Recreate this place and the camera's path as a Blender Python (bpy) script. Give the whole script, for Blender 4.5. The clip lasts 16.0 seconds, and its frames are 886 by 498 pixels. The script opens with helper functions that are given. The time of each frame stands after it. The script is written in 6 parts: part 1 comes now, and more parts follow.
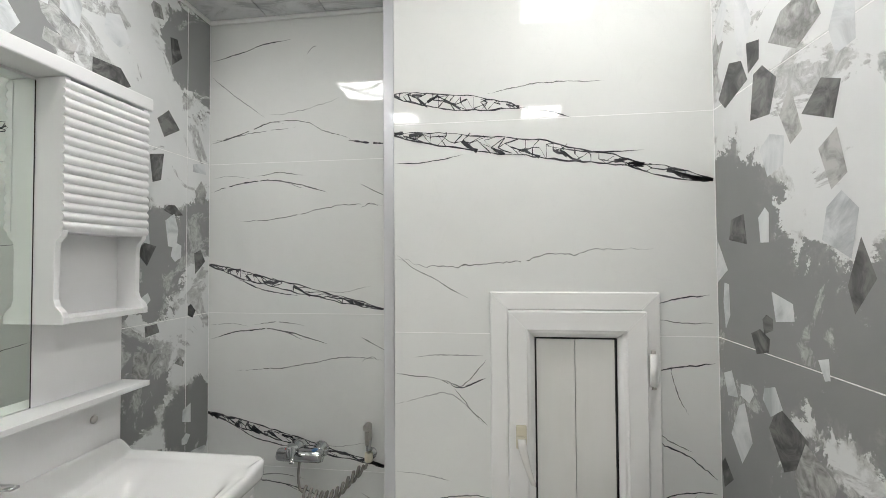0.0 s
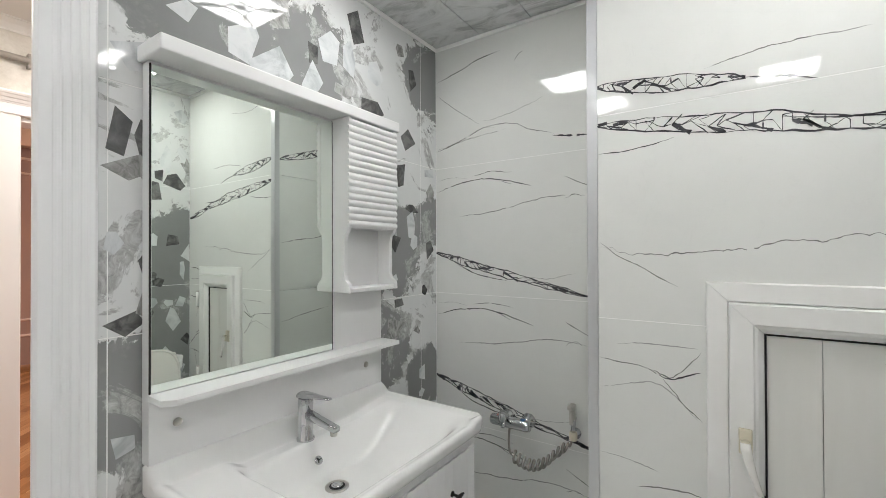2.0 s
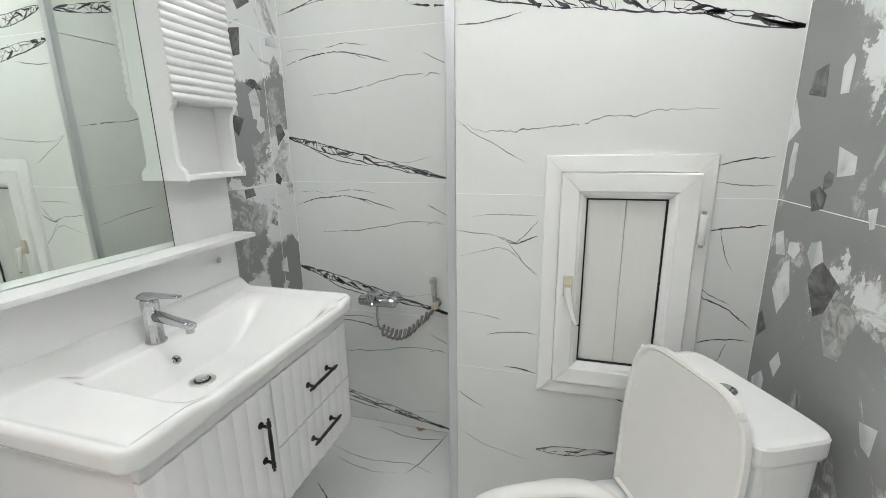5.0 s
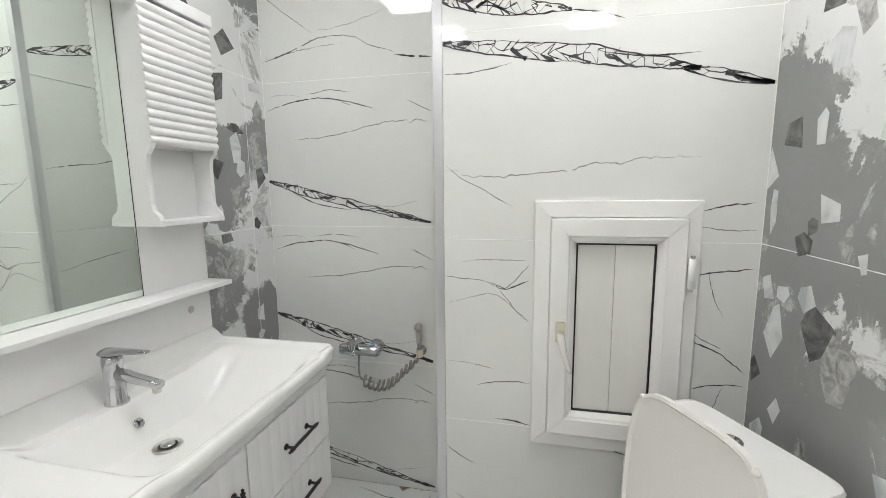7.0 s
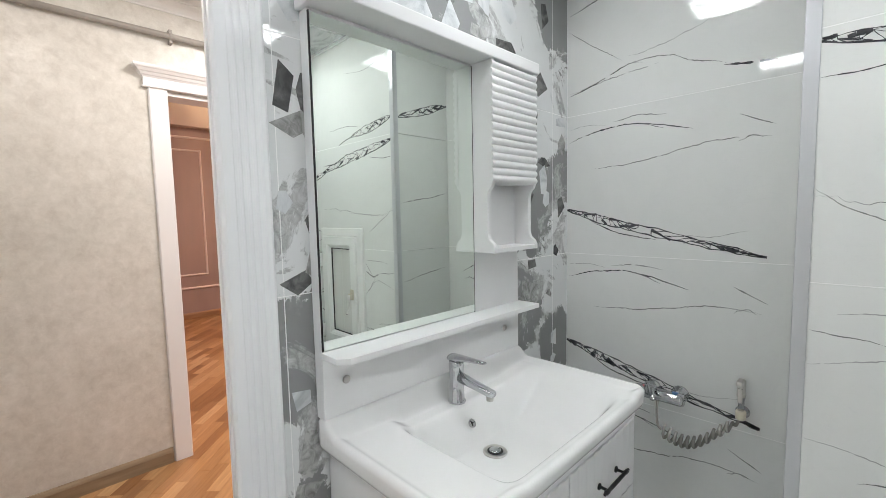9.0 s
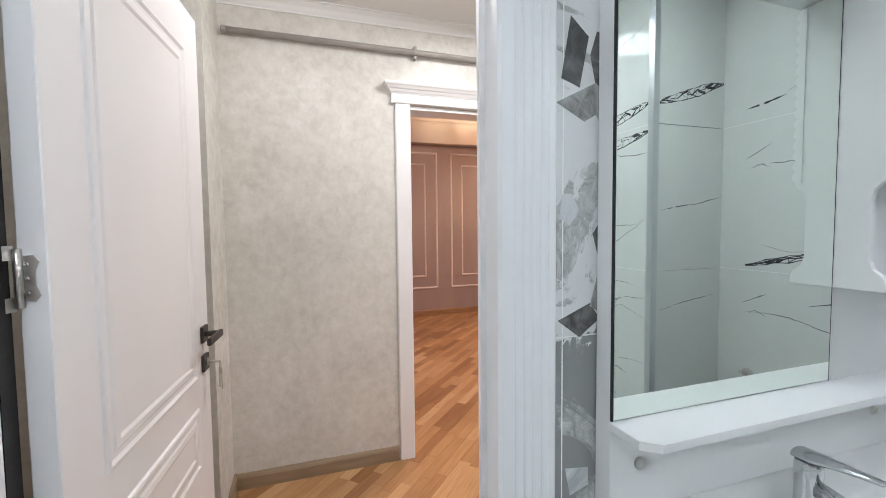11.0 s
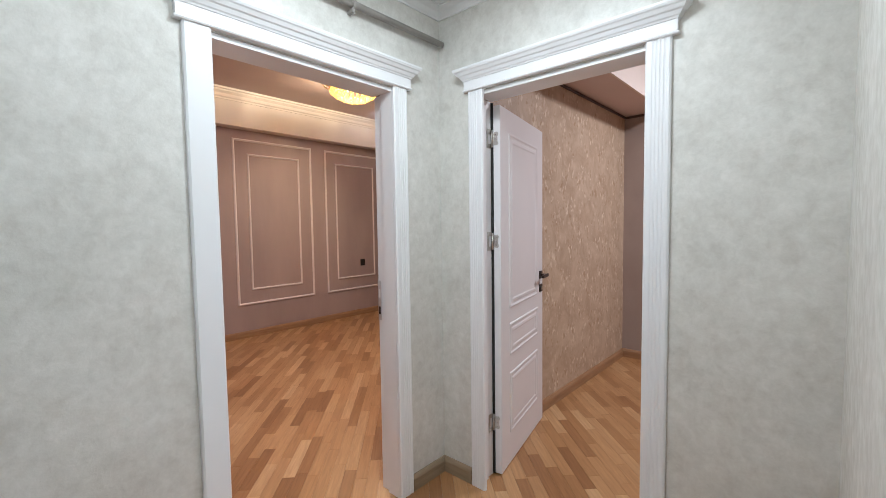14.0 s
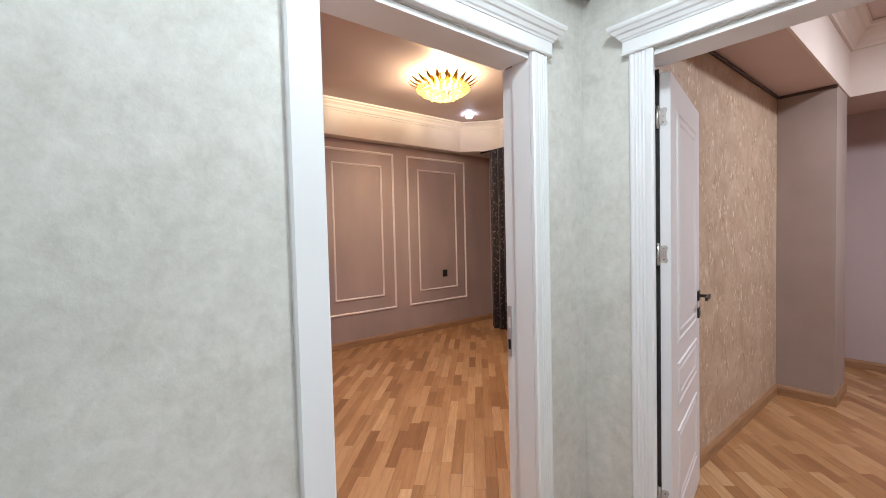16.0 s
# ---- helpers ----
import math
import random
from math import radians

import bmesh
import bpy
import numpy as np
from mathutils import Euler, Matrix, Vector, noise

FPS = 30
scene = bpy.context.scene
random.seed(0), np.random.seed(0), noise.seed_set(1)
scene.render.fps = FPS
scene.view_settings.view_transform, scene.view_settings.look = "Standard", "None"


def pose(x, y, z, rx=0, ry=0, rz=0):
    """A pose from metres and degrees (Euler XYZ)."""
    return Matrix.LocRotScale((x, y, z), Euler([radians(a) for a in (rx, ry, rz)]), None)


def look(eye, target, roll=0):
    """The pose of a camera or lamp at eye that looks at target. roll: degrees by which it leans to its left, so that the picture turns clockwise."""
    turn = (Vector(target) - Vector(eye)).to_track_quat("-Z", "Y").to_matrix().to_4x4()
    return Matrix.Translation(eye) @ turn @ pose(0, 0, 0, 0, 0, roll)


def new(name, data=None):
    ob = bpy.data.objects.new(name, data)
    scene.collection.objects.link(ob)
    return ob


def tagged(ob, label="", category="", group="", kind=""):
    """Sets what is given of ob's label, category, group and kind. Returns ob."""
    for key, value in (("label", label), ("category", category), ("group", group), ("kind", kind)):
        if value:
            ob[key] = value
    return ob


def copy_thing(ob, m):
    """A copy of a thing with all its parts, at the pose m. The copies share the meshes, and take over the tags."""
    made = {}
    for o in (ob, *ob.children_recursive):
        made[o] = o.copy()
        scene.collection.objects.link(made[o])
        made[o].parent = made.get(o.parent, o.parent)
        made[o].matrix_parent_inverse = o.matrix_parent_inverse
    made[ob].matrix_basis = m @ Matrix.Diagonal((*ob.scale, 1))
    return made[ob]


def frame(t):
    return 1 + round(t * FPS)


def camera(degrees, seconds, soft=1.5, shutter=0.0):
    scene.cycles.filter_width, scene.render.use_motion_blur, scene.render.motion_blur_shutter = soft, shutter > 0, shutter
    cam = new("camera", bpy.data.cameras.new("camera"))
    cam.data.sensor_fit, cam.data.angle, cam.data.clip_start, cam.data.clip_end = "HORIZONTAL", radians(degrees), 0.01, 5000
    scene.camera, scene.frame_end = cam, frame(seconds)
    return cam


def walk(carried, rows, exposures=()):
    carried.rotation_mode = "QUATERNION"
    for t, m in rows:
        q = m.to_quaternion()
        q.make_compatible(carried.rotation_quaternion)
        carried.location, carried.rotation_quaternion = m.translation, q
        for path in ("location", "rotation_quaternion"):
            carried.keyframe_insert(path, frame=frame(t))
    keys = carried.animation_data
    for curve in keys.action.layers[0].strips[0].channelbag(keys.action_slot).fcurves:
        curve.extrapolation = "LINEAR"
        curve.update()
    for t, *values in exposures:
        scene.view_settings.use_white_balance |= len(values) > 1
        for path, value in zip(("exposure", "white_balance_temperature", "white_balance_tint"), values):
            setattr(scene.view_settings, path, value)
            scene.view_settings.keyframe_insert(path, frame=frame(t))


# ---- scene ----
cam = camera(92.8, 16.0, soft=0.6)
PATH = [
    (0, (-1.118, -0.204, 1.396), (-1.37, 1.779, 1.446), -0.4),
    (0.5, (-1.127, -0.271, 1.389), (-1.71, 1.642, 1.435), -0.2),
    (1, (-1.109, -0.295, 1.394), (-1.962, 1.513, 1.427), -0.1),
    (1.5, (-1.088, -0.321, 1.396), (-2.172, 1.359, 1.42), -0.2),
    (2, (-1.083, -0.315, 1.385), (-2.211, 1.337, 1.399), -0.2),
    (2.5, (-1.079, -0.309, 1.386), (-2.22, 1.333, 1.332), -0.5),
    (3, (-1.092, -0.321, 1.382), (-2.213, 1.289, 0.991), -0.6),
    (3.5, (-1.088, -0.334, 1.368), (-2.202, 1.264, 0.917), -0.7),
    (4, (-1.088, -0.331, 1.364), (-1.976, 1.396, 0.884), -0.1),
    (4.5, (-1.084, -0.322, 1.335), (-1.72, 1.507, 0.835), -0.6),
    (7, (-1.135, -0.287, 1.343), (-1.561, 1.646, 1.059), -0.6),
    (7.5, (-1.16, -0.301, 1.352), (-1.667, 1.617, 1.098), -0.7),
    (8, (-1.165, -0.313, 1.355), (-1.997, 1.495, 1.149), -1.1),
    (8.5, (-1.224, -0.334, 1.366), (-2.369, 1.295, 1.186), -1.3),
    (9, (-1.317, -0.369, 1.372), (-2.733, 1.034, 1.21), -1.2),
    (9.5, (-1.372, -0.392, 1.373), (-3.063, 0.665, 1.231), -1.2),
    (10, (-1.421, -0.368, 1.381), (-3.301, 0.304, 1.257), -1.2),
    (12.5, (-2.204, -0.405, 1.385), (-4.101, 0.222, 1.282), -0.4),
    (13, (-2.356, -0.427, 1.405), (-4.106, 0.535, 1.293), -0.3),
    (13.5, (-2.423, -0.401, 1.415), (-3.926, 0.913, 1.294), -0.4),
    (14, (-2.488, -0.34, 1.405), (-3.818, 1.15, 1.289), -0.8),
    (14.5, (-2.561, -0.282, 1.418), (-3.866, 1.229, 1.31), -1.3),
    (15, (-2.724, -0.262, 1.423), (-4.051, 1.231, 1.326), -1.5),
    (15.5, (-2.883, -0.258, 1.428), (-4.281, 1.17, 1.343), -1.3),
    (16, (-3.046, -0.206, 1.415), (-4.592, 1.061, 1.342), -1.4),
]
EXPOSURES = [(0.0, -0.18, 6500, 10), (0.5, -0.14, 6500, 10), (1.5, -0.20, 6500, 10), (3.5, -0.20, 6250, 8), (4.5, 0.12, 6300, 8), (7.0, 0.10, 6500, 10), (8.0, 0.12, 6350, 10), (9.0, -0.08, 6200, 9), (10.0, -0.08, 5900, 8), (12.5, -0.25, 5550, 3), (13.5, -0.10, 5150, -1), (14.0, -0.25, 5110, -2), (14.5, -0.28, 5080, -2), (15.5, -0.30, 4980, -2), (16.0, -0.06, 5100, -3)]
walk(cam, [(t, look(eye, target, roll)) for t, eye, target, roll in PATH], EXPOSURES)

# ---- world and light ----
world = bpy.data.worlds.new("world")
scene.world = world
world.use_nodes = True
world.node_tree.nodes["Background"].inputs[0].default_value = (0.5, 0.55, 0.62, 1)
world.node_tree.nodes["Background"].inputs[1].default_value = 0.02


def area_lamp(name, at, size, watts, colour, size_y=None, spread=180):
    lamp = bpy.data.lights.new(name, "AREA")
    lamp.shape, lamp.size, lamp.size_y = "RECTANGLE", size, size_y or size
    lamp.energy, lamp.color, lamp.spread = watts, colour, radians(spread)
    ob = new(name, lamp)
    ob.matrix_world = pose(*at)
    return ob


BATH_WHITE, HALL_WHITE, WARM = (1.0, 0.99, 0.97), (1.0, 0.90, 0.81), (1.0, 0.70, 0.42)
BATH_LAMPS = [(-0.88, 0.58), (-1.86, 0.62), (-0.82, -0.67), (-1.78, -0.67)]
# the hall's ceiling lamp is out of view; its place is assumed
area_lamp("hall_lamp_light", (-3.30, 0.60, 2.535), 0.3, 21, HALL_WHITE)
# unseen point fill added to lift the hall walls and ceiling
hall_fill = bpy.data.lights.new("hall_fill_light", "POINT")
hall_fill.energy, hall_fill.color, hall_fill.shadow_soft_size = 11, HALL_WHITE, 0.11
new("hall_fill_light", hall_fill).location = (-3.2, -0.33, 2.34)
# unseen area fills added to brighten the lit room and the bedroom
area_lamp("room_fill_light", (-5.0, 1.2, 3.02), 0.25, 58, (1.0, 0.75, 0.70))
area_lamp("room_b_fill_light", (-2.3, 3.4, 2.98), 0.4, 76, (1.0, 0.80, 0.73))


# ---- materials ----
def nodes_of(name):
    m = bpy.data.materials.new(name)
    m.use_nodes = True
    nt = m.node_tree
    return m, nt, nt.nodes["Principled BSDF"]


def node(nt, kind, **values):
    n = nt.nodes.new(kind)
    for k, v in values.items():
        n.inputs[k.replace("_", " ")].default_value = v
    return n


def coords(nt, scale=(1, 1, 1), turn=0.0):
    tc = nt.nodes.new("ShaderNodeTexCoord")
    mp = nt.nodes.new("ShaderNodeMapping")
    mp.inputs["Scale"].default_value = scale
    mp.inputs["Rotation"].default_value = (0, 0, turn)
    nt.links.new(tc.outputs["Object"], mp.inputs["Vector"])
    return mp.outputs["Vector"]


def rgb(c):
    return (*c, 1) if len(c) == 3 else c


def ramp(nt, fac, stops):
    r = nt.nodes.new("ShaderNodeValToRGB")
    el = r.color_ramp.elements
    while len(el) < len(stops):
        el.new(0.5)
    for e, (p, c) in zip(el, stops):
        e.position, e.color = p, rgb(c)
    nt.links.new(fac, r.inputs["Fac"])
    return r.outputs["Color"]


def noise_of(nt, vec, scale, detail=4.0, rough=0.55, distort=0.0):
    n = node(nt, "ShaderNodeTexNoise", Scale=scale, Detail=detail, Roughness=rough, Distortion=distort)
    nt.links.new(vec, n.inputs["Vector"])
    return n.outputs["Fac"]


def mix(nt, fac, a, b, mode="MIX"):
    m = nt.nodes.new("ShaderNodeMix")
    m.data_type, m.blend_type = "RGBA", mode
    for sock, v in ((m.inputs[0], fac), (m.inputs[6], a), (m.inputs[7], b)):
        if hasattr(v, "links"):
            nt.links.new(v, sock)
        else:
            sock.default_value = v if isinstance(v, (int, float)) else rgb(v)
    return m.outputs[2]


def calc(nt, op, a, b=0.0):
    m = nt.nodes.new("ShaderNodeMath")
    m.operation = op
    for sock, v in ((m.inputs[0], a), (m.inputs[1], b)):
        if hasattr(v, "links"):
            nt.links.new(v, sock)
        else:
            sock.default_value = v
    return m.outputs[0]


def bump(nt, bsdf, height, strength, distance=0.002):
    b = node(nt, "ShaderNodeBump", Strength=strength, Distance=distance)
    nt.links.new(height, b.inputs["Height"])
    nt.links.new(b.outputs["Normal"], bsdf.inputs["Normal"])


def paint(name, c1, c2, scale=3.0, rough=0.4, metal=0.0, grain=120.0, relief=0.05, coat=0.0, stretch=(1, 1, 1), spread=0.06):
    """Colour that drifts between two tones, fine grain in gloss and relief."""
    m, nt, b = nodes_of(name)
    v = coords(nt, stretch)
    big = noise_of(nt, v, scale, 5)
    fine = noise_of(nt, v, grain, 3)
    col = ramp(nt, big, [(0.32, c1), (0.68, c2)])
    nt.links.new(col, b.inputs["Base Color"])
    r = calc(nt, "ADD", calc(nt, "MULTIPLY", calc(nt, "SUBTRACT", fine, 0.5), spread * 2), rough)
    nt.links.new(r, b.inputs["Roughness"])
    b.inputs["Metallic"].default_value = metal
    b.inputs["Coat Weight"].default_value = coat
    b.inputs["Coat Roughness"].default_value = 0.03
    if relief:
        bump(nt, b, fine, relief)
    return m


M = {}
M["white_lacquer"] = paint("white_lacquer", (0.80, 0.80, 0.80), (0.84, 0.84, 0.84), 2, 0.30, relief=0.0, spread=0.0)
M["door_paint"] = paint("door_paint", (0.78, 0.77, 0.78), (0.83, 0.82, 0.83), 1.5, 0.38, grain=90, relief=0.06)
M["casing_paint"] = paint("casing_paint", (0.825, 0.825, 0.84), (0.85, 0.85, 0.86), 4, 0.40, grain=200, relief=0.0, spread=0.02, stretch=(1, 1, 0.08))
M["pvc"] = paint("white_pvc", (0.82, 0.82, 0.80), (0.86, 0.86, 0.85), 5, 0.3, relief=0.0, spread=0.0)
M["glazed_board"] = paint("glazed_board", (0.74, 0.74, 0.70), (0.80, 0.80, 0.77), 4, 0.35, relief=0.0, spread=0.0, coat=1.0, stretch=(3, 1, 0.3))
M["ceramic"] = paint("ceramic", (0.84, 0.84, 0.83), (0.86, 0.86, 0.85), 2, 0.05, relief=0.0, coat=0.0, spread=0.0)
M["seat_plastic"] = paint("seat_plastic", (0.80, 0.79, 0.76), (0.83, 0.82, 0.79), 3, 0.25, relief=0.02)
M["chrome"] = paint("chrome", (0.56, 0.57, 0.58), (0.66, 0.67, 0.68), 8, 0.10, 1.0, relief=0.0, spread=0.04)
M["steel"] = paint("brushed_steel", (0.50, 0.48, 0.45), (0.62, 0.60, 0.56), 20, 0.32, 1.0, relief=0.05)
M["alu"] = paint("aluminium_trim", (0.55, 0.56, 0.58), (0.64, 0.65, 0.67), 6, 0.35, 0.8, stretch=(1, 1, 0.1), relief=0.03)
M["black_iron"] = paint("black_iron", (0.012, 0.012, 0.013), (0.025, 0.025, 0.026), 30, 0.4, 0.3, relief=0.1)
M["bronze"] = paint("dark_bronze", (0.045, 0.038, 0.035), (0.075, 0.062, 0.056), 12, 0.38, 0.7, relief=0.05)
M["cream_plastic"] = paint("cream_plastic", (0.62, 0.58, 0.46), (0.68, 0.63, 0.50), 10, 0.35, relief=0.02)
# also blackens door gaps and holes where only shade lies
M["gasket"] = paint("rubber_and_gap_black", (0.012, 0.012, 0.012), (0.02, 0.02, 0.02), 20, 0.7, relief=0.05)
M["grout"] = paint("pale_grout", (0.88, 0.88, 0.87), (0.92, 0.92, 0.91), 20, 0.6, relief=0.05)
M["pipe_paint"] = paint("pipe_paint", (0.30, 0.28, 0.255), (0.38, 0.355, 0.33), 8, 0.40, relief=0.1)
M["ceiling_white"] = paint("ceiling_white", (0.78, 0.78, 0.77), (0.83, 0.83, 0.82), 1.2, 0.7, relief=0.1)
M["room_ceiling"] = paint("room_ceiling", (0.62, 0.50, 0.47), (0.68, 0.55, 0.52), 1.0, 0.55, relief=0.1)
M["soffit_cream"] = paint("soffit_cream", (0.74, 0.66, 0.60), (0.80, 0.72, 0.65), 1.5, 0.5, relief=0.08)
M["bead_pink"] = paint("bead_white", (0.76, 0.68, 0.66), (0.82, 0.74, 0.71), 4, 0.45, relief=0.05)
M["mauve_wall"] = paint("mauve_wallpaper", (0.37, 0.285, 0.265), (0.44, 0.345, 0.32), 2.2, 0.6, grain=300, relief=0.25, stretch=(1, 1, 0.25))
M["lilac_wall"] = paint("lilac_wallpaper", (0.50, 0.41, 0.42), (0.58, 0.48, 0.49), 2.2, 0.6, grain=300, relief=0.25, stretch=(1, 1, 0.25))
M["plain_grey"] = paint("plain_grey_wall", (0.34, 0.275, 0.24), (0.41, 0.335, 0.295), 2, 0.6, relief=0.15)
M["skirting_wood"] = paint("skirting_wood", (0.30, 0.17, 0.085), (0.40, 0.24, 0.125), 14, 0.4, relief=0.08, stretch=(0.3, 0.3, 3))
M["skirting_hall"] = paint("hall_skirting_wood", (0.25, 0.185, 0.12), (0.34, 0.26, 0.17), 14, 0.4, relief=0.08, stretch=(0.3, 0.3, 3))
M["cable"] = paint("sheathing_dark", (0.06, 0.04, 0.035), (0.09, 0.06, 0.05), 6, 0.6)


def emitter(name, colour, strength):
    m, nt, b = nodes_of(name)
    b.inputs["Base Color"].default_value = rgb(colour)
    b.inputs["Emission Color"].default_value = rgb(colour)
    b.inputs["Emission Strength"].default_value = strength
    return m


M["lamp_panel"] = emitter("lamp_panel", BATH_WHITE, 35.0)
M["bulb_warm"] = emitter("bulb_warm", WARM, 45.0)
M["bulb_white"] = emitter("bulb_white", (1.0, 0.9, 0.95), 30.0)


def mirror_material():
    m, nt, b = nodes_of("mirror_silver")
    b.inputs["Base Color"].default_value = (0.87, 0.925, 0.87, 1)
    b.inputs["Metallic"].default_value, b.inputs["Roughness"].default_value = 1.0, 0.01
    return m


def crystal_material():
    m, nt, b = nodes_of("amber_crystal")
    b.inputs["Base Color"].default_value = (1.0, 0.78, 0.25, 1)
    b.inputs["Roughness"].default_value, b.inputs["IOR"].default_value = 0.08, 1.5
    b.inputs["Transmission Weight"].default_value = 0.85
    # amber emission puts the bulbs' glow into the glass itself
    b.inputs["Emission Color"].default_value = (1.0, 0.60, 0.10, 1)
    b.inputs["Emission Strength"].default_value = 0.8
    return m


def wallpaper(name, tones, scale, rough, relief, glint):
    """Plaster-like paper: cloudy blotches at two sizes and a scratched, slightly shiny relief."""
    m, nt, b = nodes_of(name)
    v = coords(nt)
    cloud = noise_of(nt, v, scale, 9, 0.66, 0.15)
    patch = noise_of(nt, v, scale * 5.0, 6, 0.62, 0.35)
    fine = noise_of(nt, v, 160, 4)
    fleck = noise_of(nt, v, scale * 14.0, 8, 0.7, 0.8)
    both = calc(nt, "ADD", calc(nt, "MULTIPLY", cloud, 0.38), calc(nt, "MULTIPLY", patch, 0.40))
    col = ramp(nt, calc(nt, "ADD", both, calc(nt, "MULTIPLY", fleck, 0.22)), [(0.37, tones[0]), (0.50, tones[1]), (0.62, tones[2])])
    nt.links.new(col, b.inputs["Base Color"])
    sh = ramp(nt, patch, [(0.4, (rough,) * 3), (0.66, (glint,) * 3)])
    nt.links.new(sh, b.inputs["Roughness"])
    h = calc(nt, "ADD", calc(nt, "MULTIPLY", fine, 0.5), patch)
    bump(nt, b, h, relief, 0.003)
    return m


M["hall_paper"] = wallpaper("hall_wallpaper", ((0.57, 0.55, 0.505), (0.67, 0.655, 0.61), (0.76, 0.745, 0.705)), 4.2, 0.52, 0.25, 0.30)


def leafy_material():
    """Beige paper with clusters of small curled leaf strokes, lighter and golden."""
    m, nt, b = nodes_of("leafy_wallpaper")
    v = coords(nt)
    warp = node(nt, "ShaderNodeTexNoise", Scale=9.0, Detail=3.0)
    nt.links.new(v, warp.inputs["Vector"])
    bent = mix(nt, 0.10, v, warp.outputs["Color"], "ADD")
    sets = []
    for turn, scale in ((0.6, (60, 26, 11)), (-0.7, (60, 24, 12))):
        mp = nt.nodes.new("ShaderNodeMapping")
        mp.inputs["Rotation"].default_value, mp.inputs["Scale"].default_value = (turn, 0, 0), scale
        nt.links.new(bent, mp.inputs["Vector"])
        vo = node(nt, "ShaderNodeTexVoronoi", Scale=1.0, Randomness=1.0)
        nt.links.new(mp.outputs["Vector"], vo.inputs["Vector"])
        sets.append(ramp(nt, vo.outputs["Distance"], [(0.22, (1, 1, 1)), (0.40, (0, 0, 0))]))
    clump = ramp(nt, noise_of(nt, v, 7.0, 4, 0.6, 0.5), [(0.44, (0, 0, 0)), (0.58, (1, 1, 1))])
    ground = ramp(nt, noise_of(nt, v, 5.0, 7, 0.65, 0.8), [(0.35, (0.44, 0.325, 0.22)), (0.65, (0.58, 0.46, 0.335))])
    one = mix(nt, calc(nt, "MULTIPLY", sets[0], clump), ground, (0.70, 0.60, 0.465))
    two = mix(nt, calc(nt, "MULTIPLY", calc(nt, "MULTIPLY", sets[1], clump), 0.65), one, (0.36, 0.23, 0.12))
    nt.links.new(two, b.inputs["Base Color"])
    b.inputs["Roughness"].default_value = 0.5
    bump(nt, b, calc(nt, "ADD", sets[0], noise_of(nt, v, 120, 3)), 0.25, 0.002)
    return m


M["leaf_paper"] = leafy_material()


def marble_material(name, c1, c2, rough=0.025):
    m, nt, b = nodes_of(name)
    v = coords(nt)
    cloud = noise_of(nt, v, 1.6, 6, 0.6, 0.8)
    hair = noise_of(nt, v, 5.0, 8, 0.6, 2.0)
    thin = ramp(nt, calc(nt, "ABSOLUTE", calc(nt, "SUBTRACT", hair, 0.52)), [(0.0, (0.975, 0.975, 0.975)), (0.008, (1, 1, 1))])
    col = mix(nt, 1.0, ramp(nt, cloud, [(0.3, c1), (0.7, c2)]), thin, "MULTIPLY")
    nt.links.new(col, b.inputs["Base Color"])
    b.inputs["Roughness"].default_value = rough
    b.inputs["Specular IOR Level"].default_value = 0.45
    wav = noise_of(nt, v, 1.3, 1)
    bump(nt, b, wav, 0.02, 0.004)
    return m


M["marble"] = marble_material("white_marble_tile", (0.745, 0.755, 0.735), (0.80, 0.81, 0.79))
M["marble_floor"] = marble_material("white_marble_floor", (0.68, 0.69, 0.68), (0.76, 0.77, 0.76), 0.10)
M["vein_dark"] = paint("dark_vein", (0.035, 0.037, 0.042), (0.14, 0.14, 0.15), 25, 0.03, relief=0.0, spread=0.0)
M["vein_mid"] = paint("mid_vein", (0.10, 0.105, 0.105), (0.30, 0.305, 0.30), 12, 0.03, relief=0.0, spread=0.0)
M["vein_pale"] = paint("pale_vein", (0.36, 0.365, 0.36), (0.50, 0.505, 0.495), 12, 0.03, relief=0.0, spread=0.0)


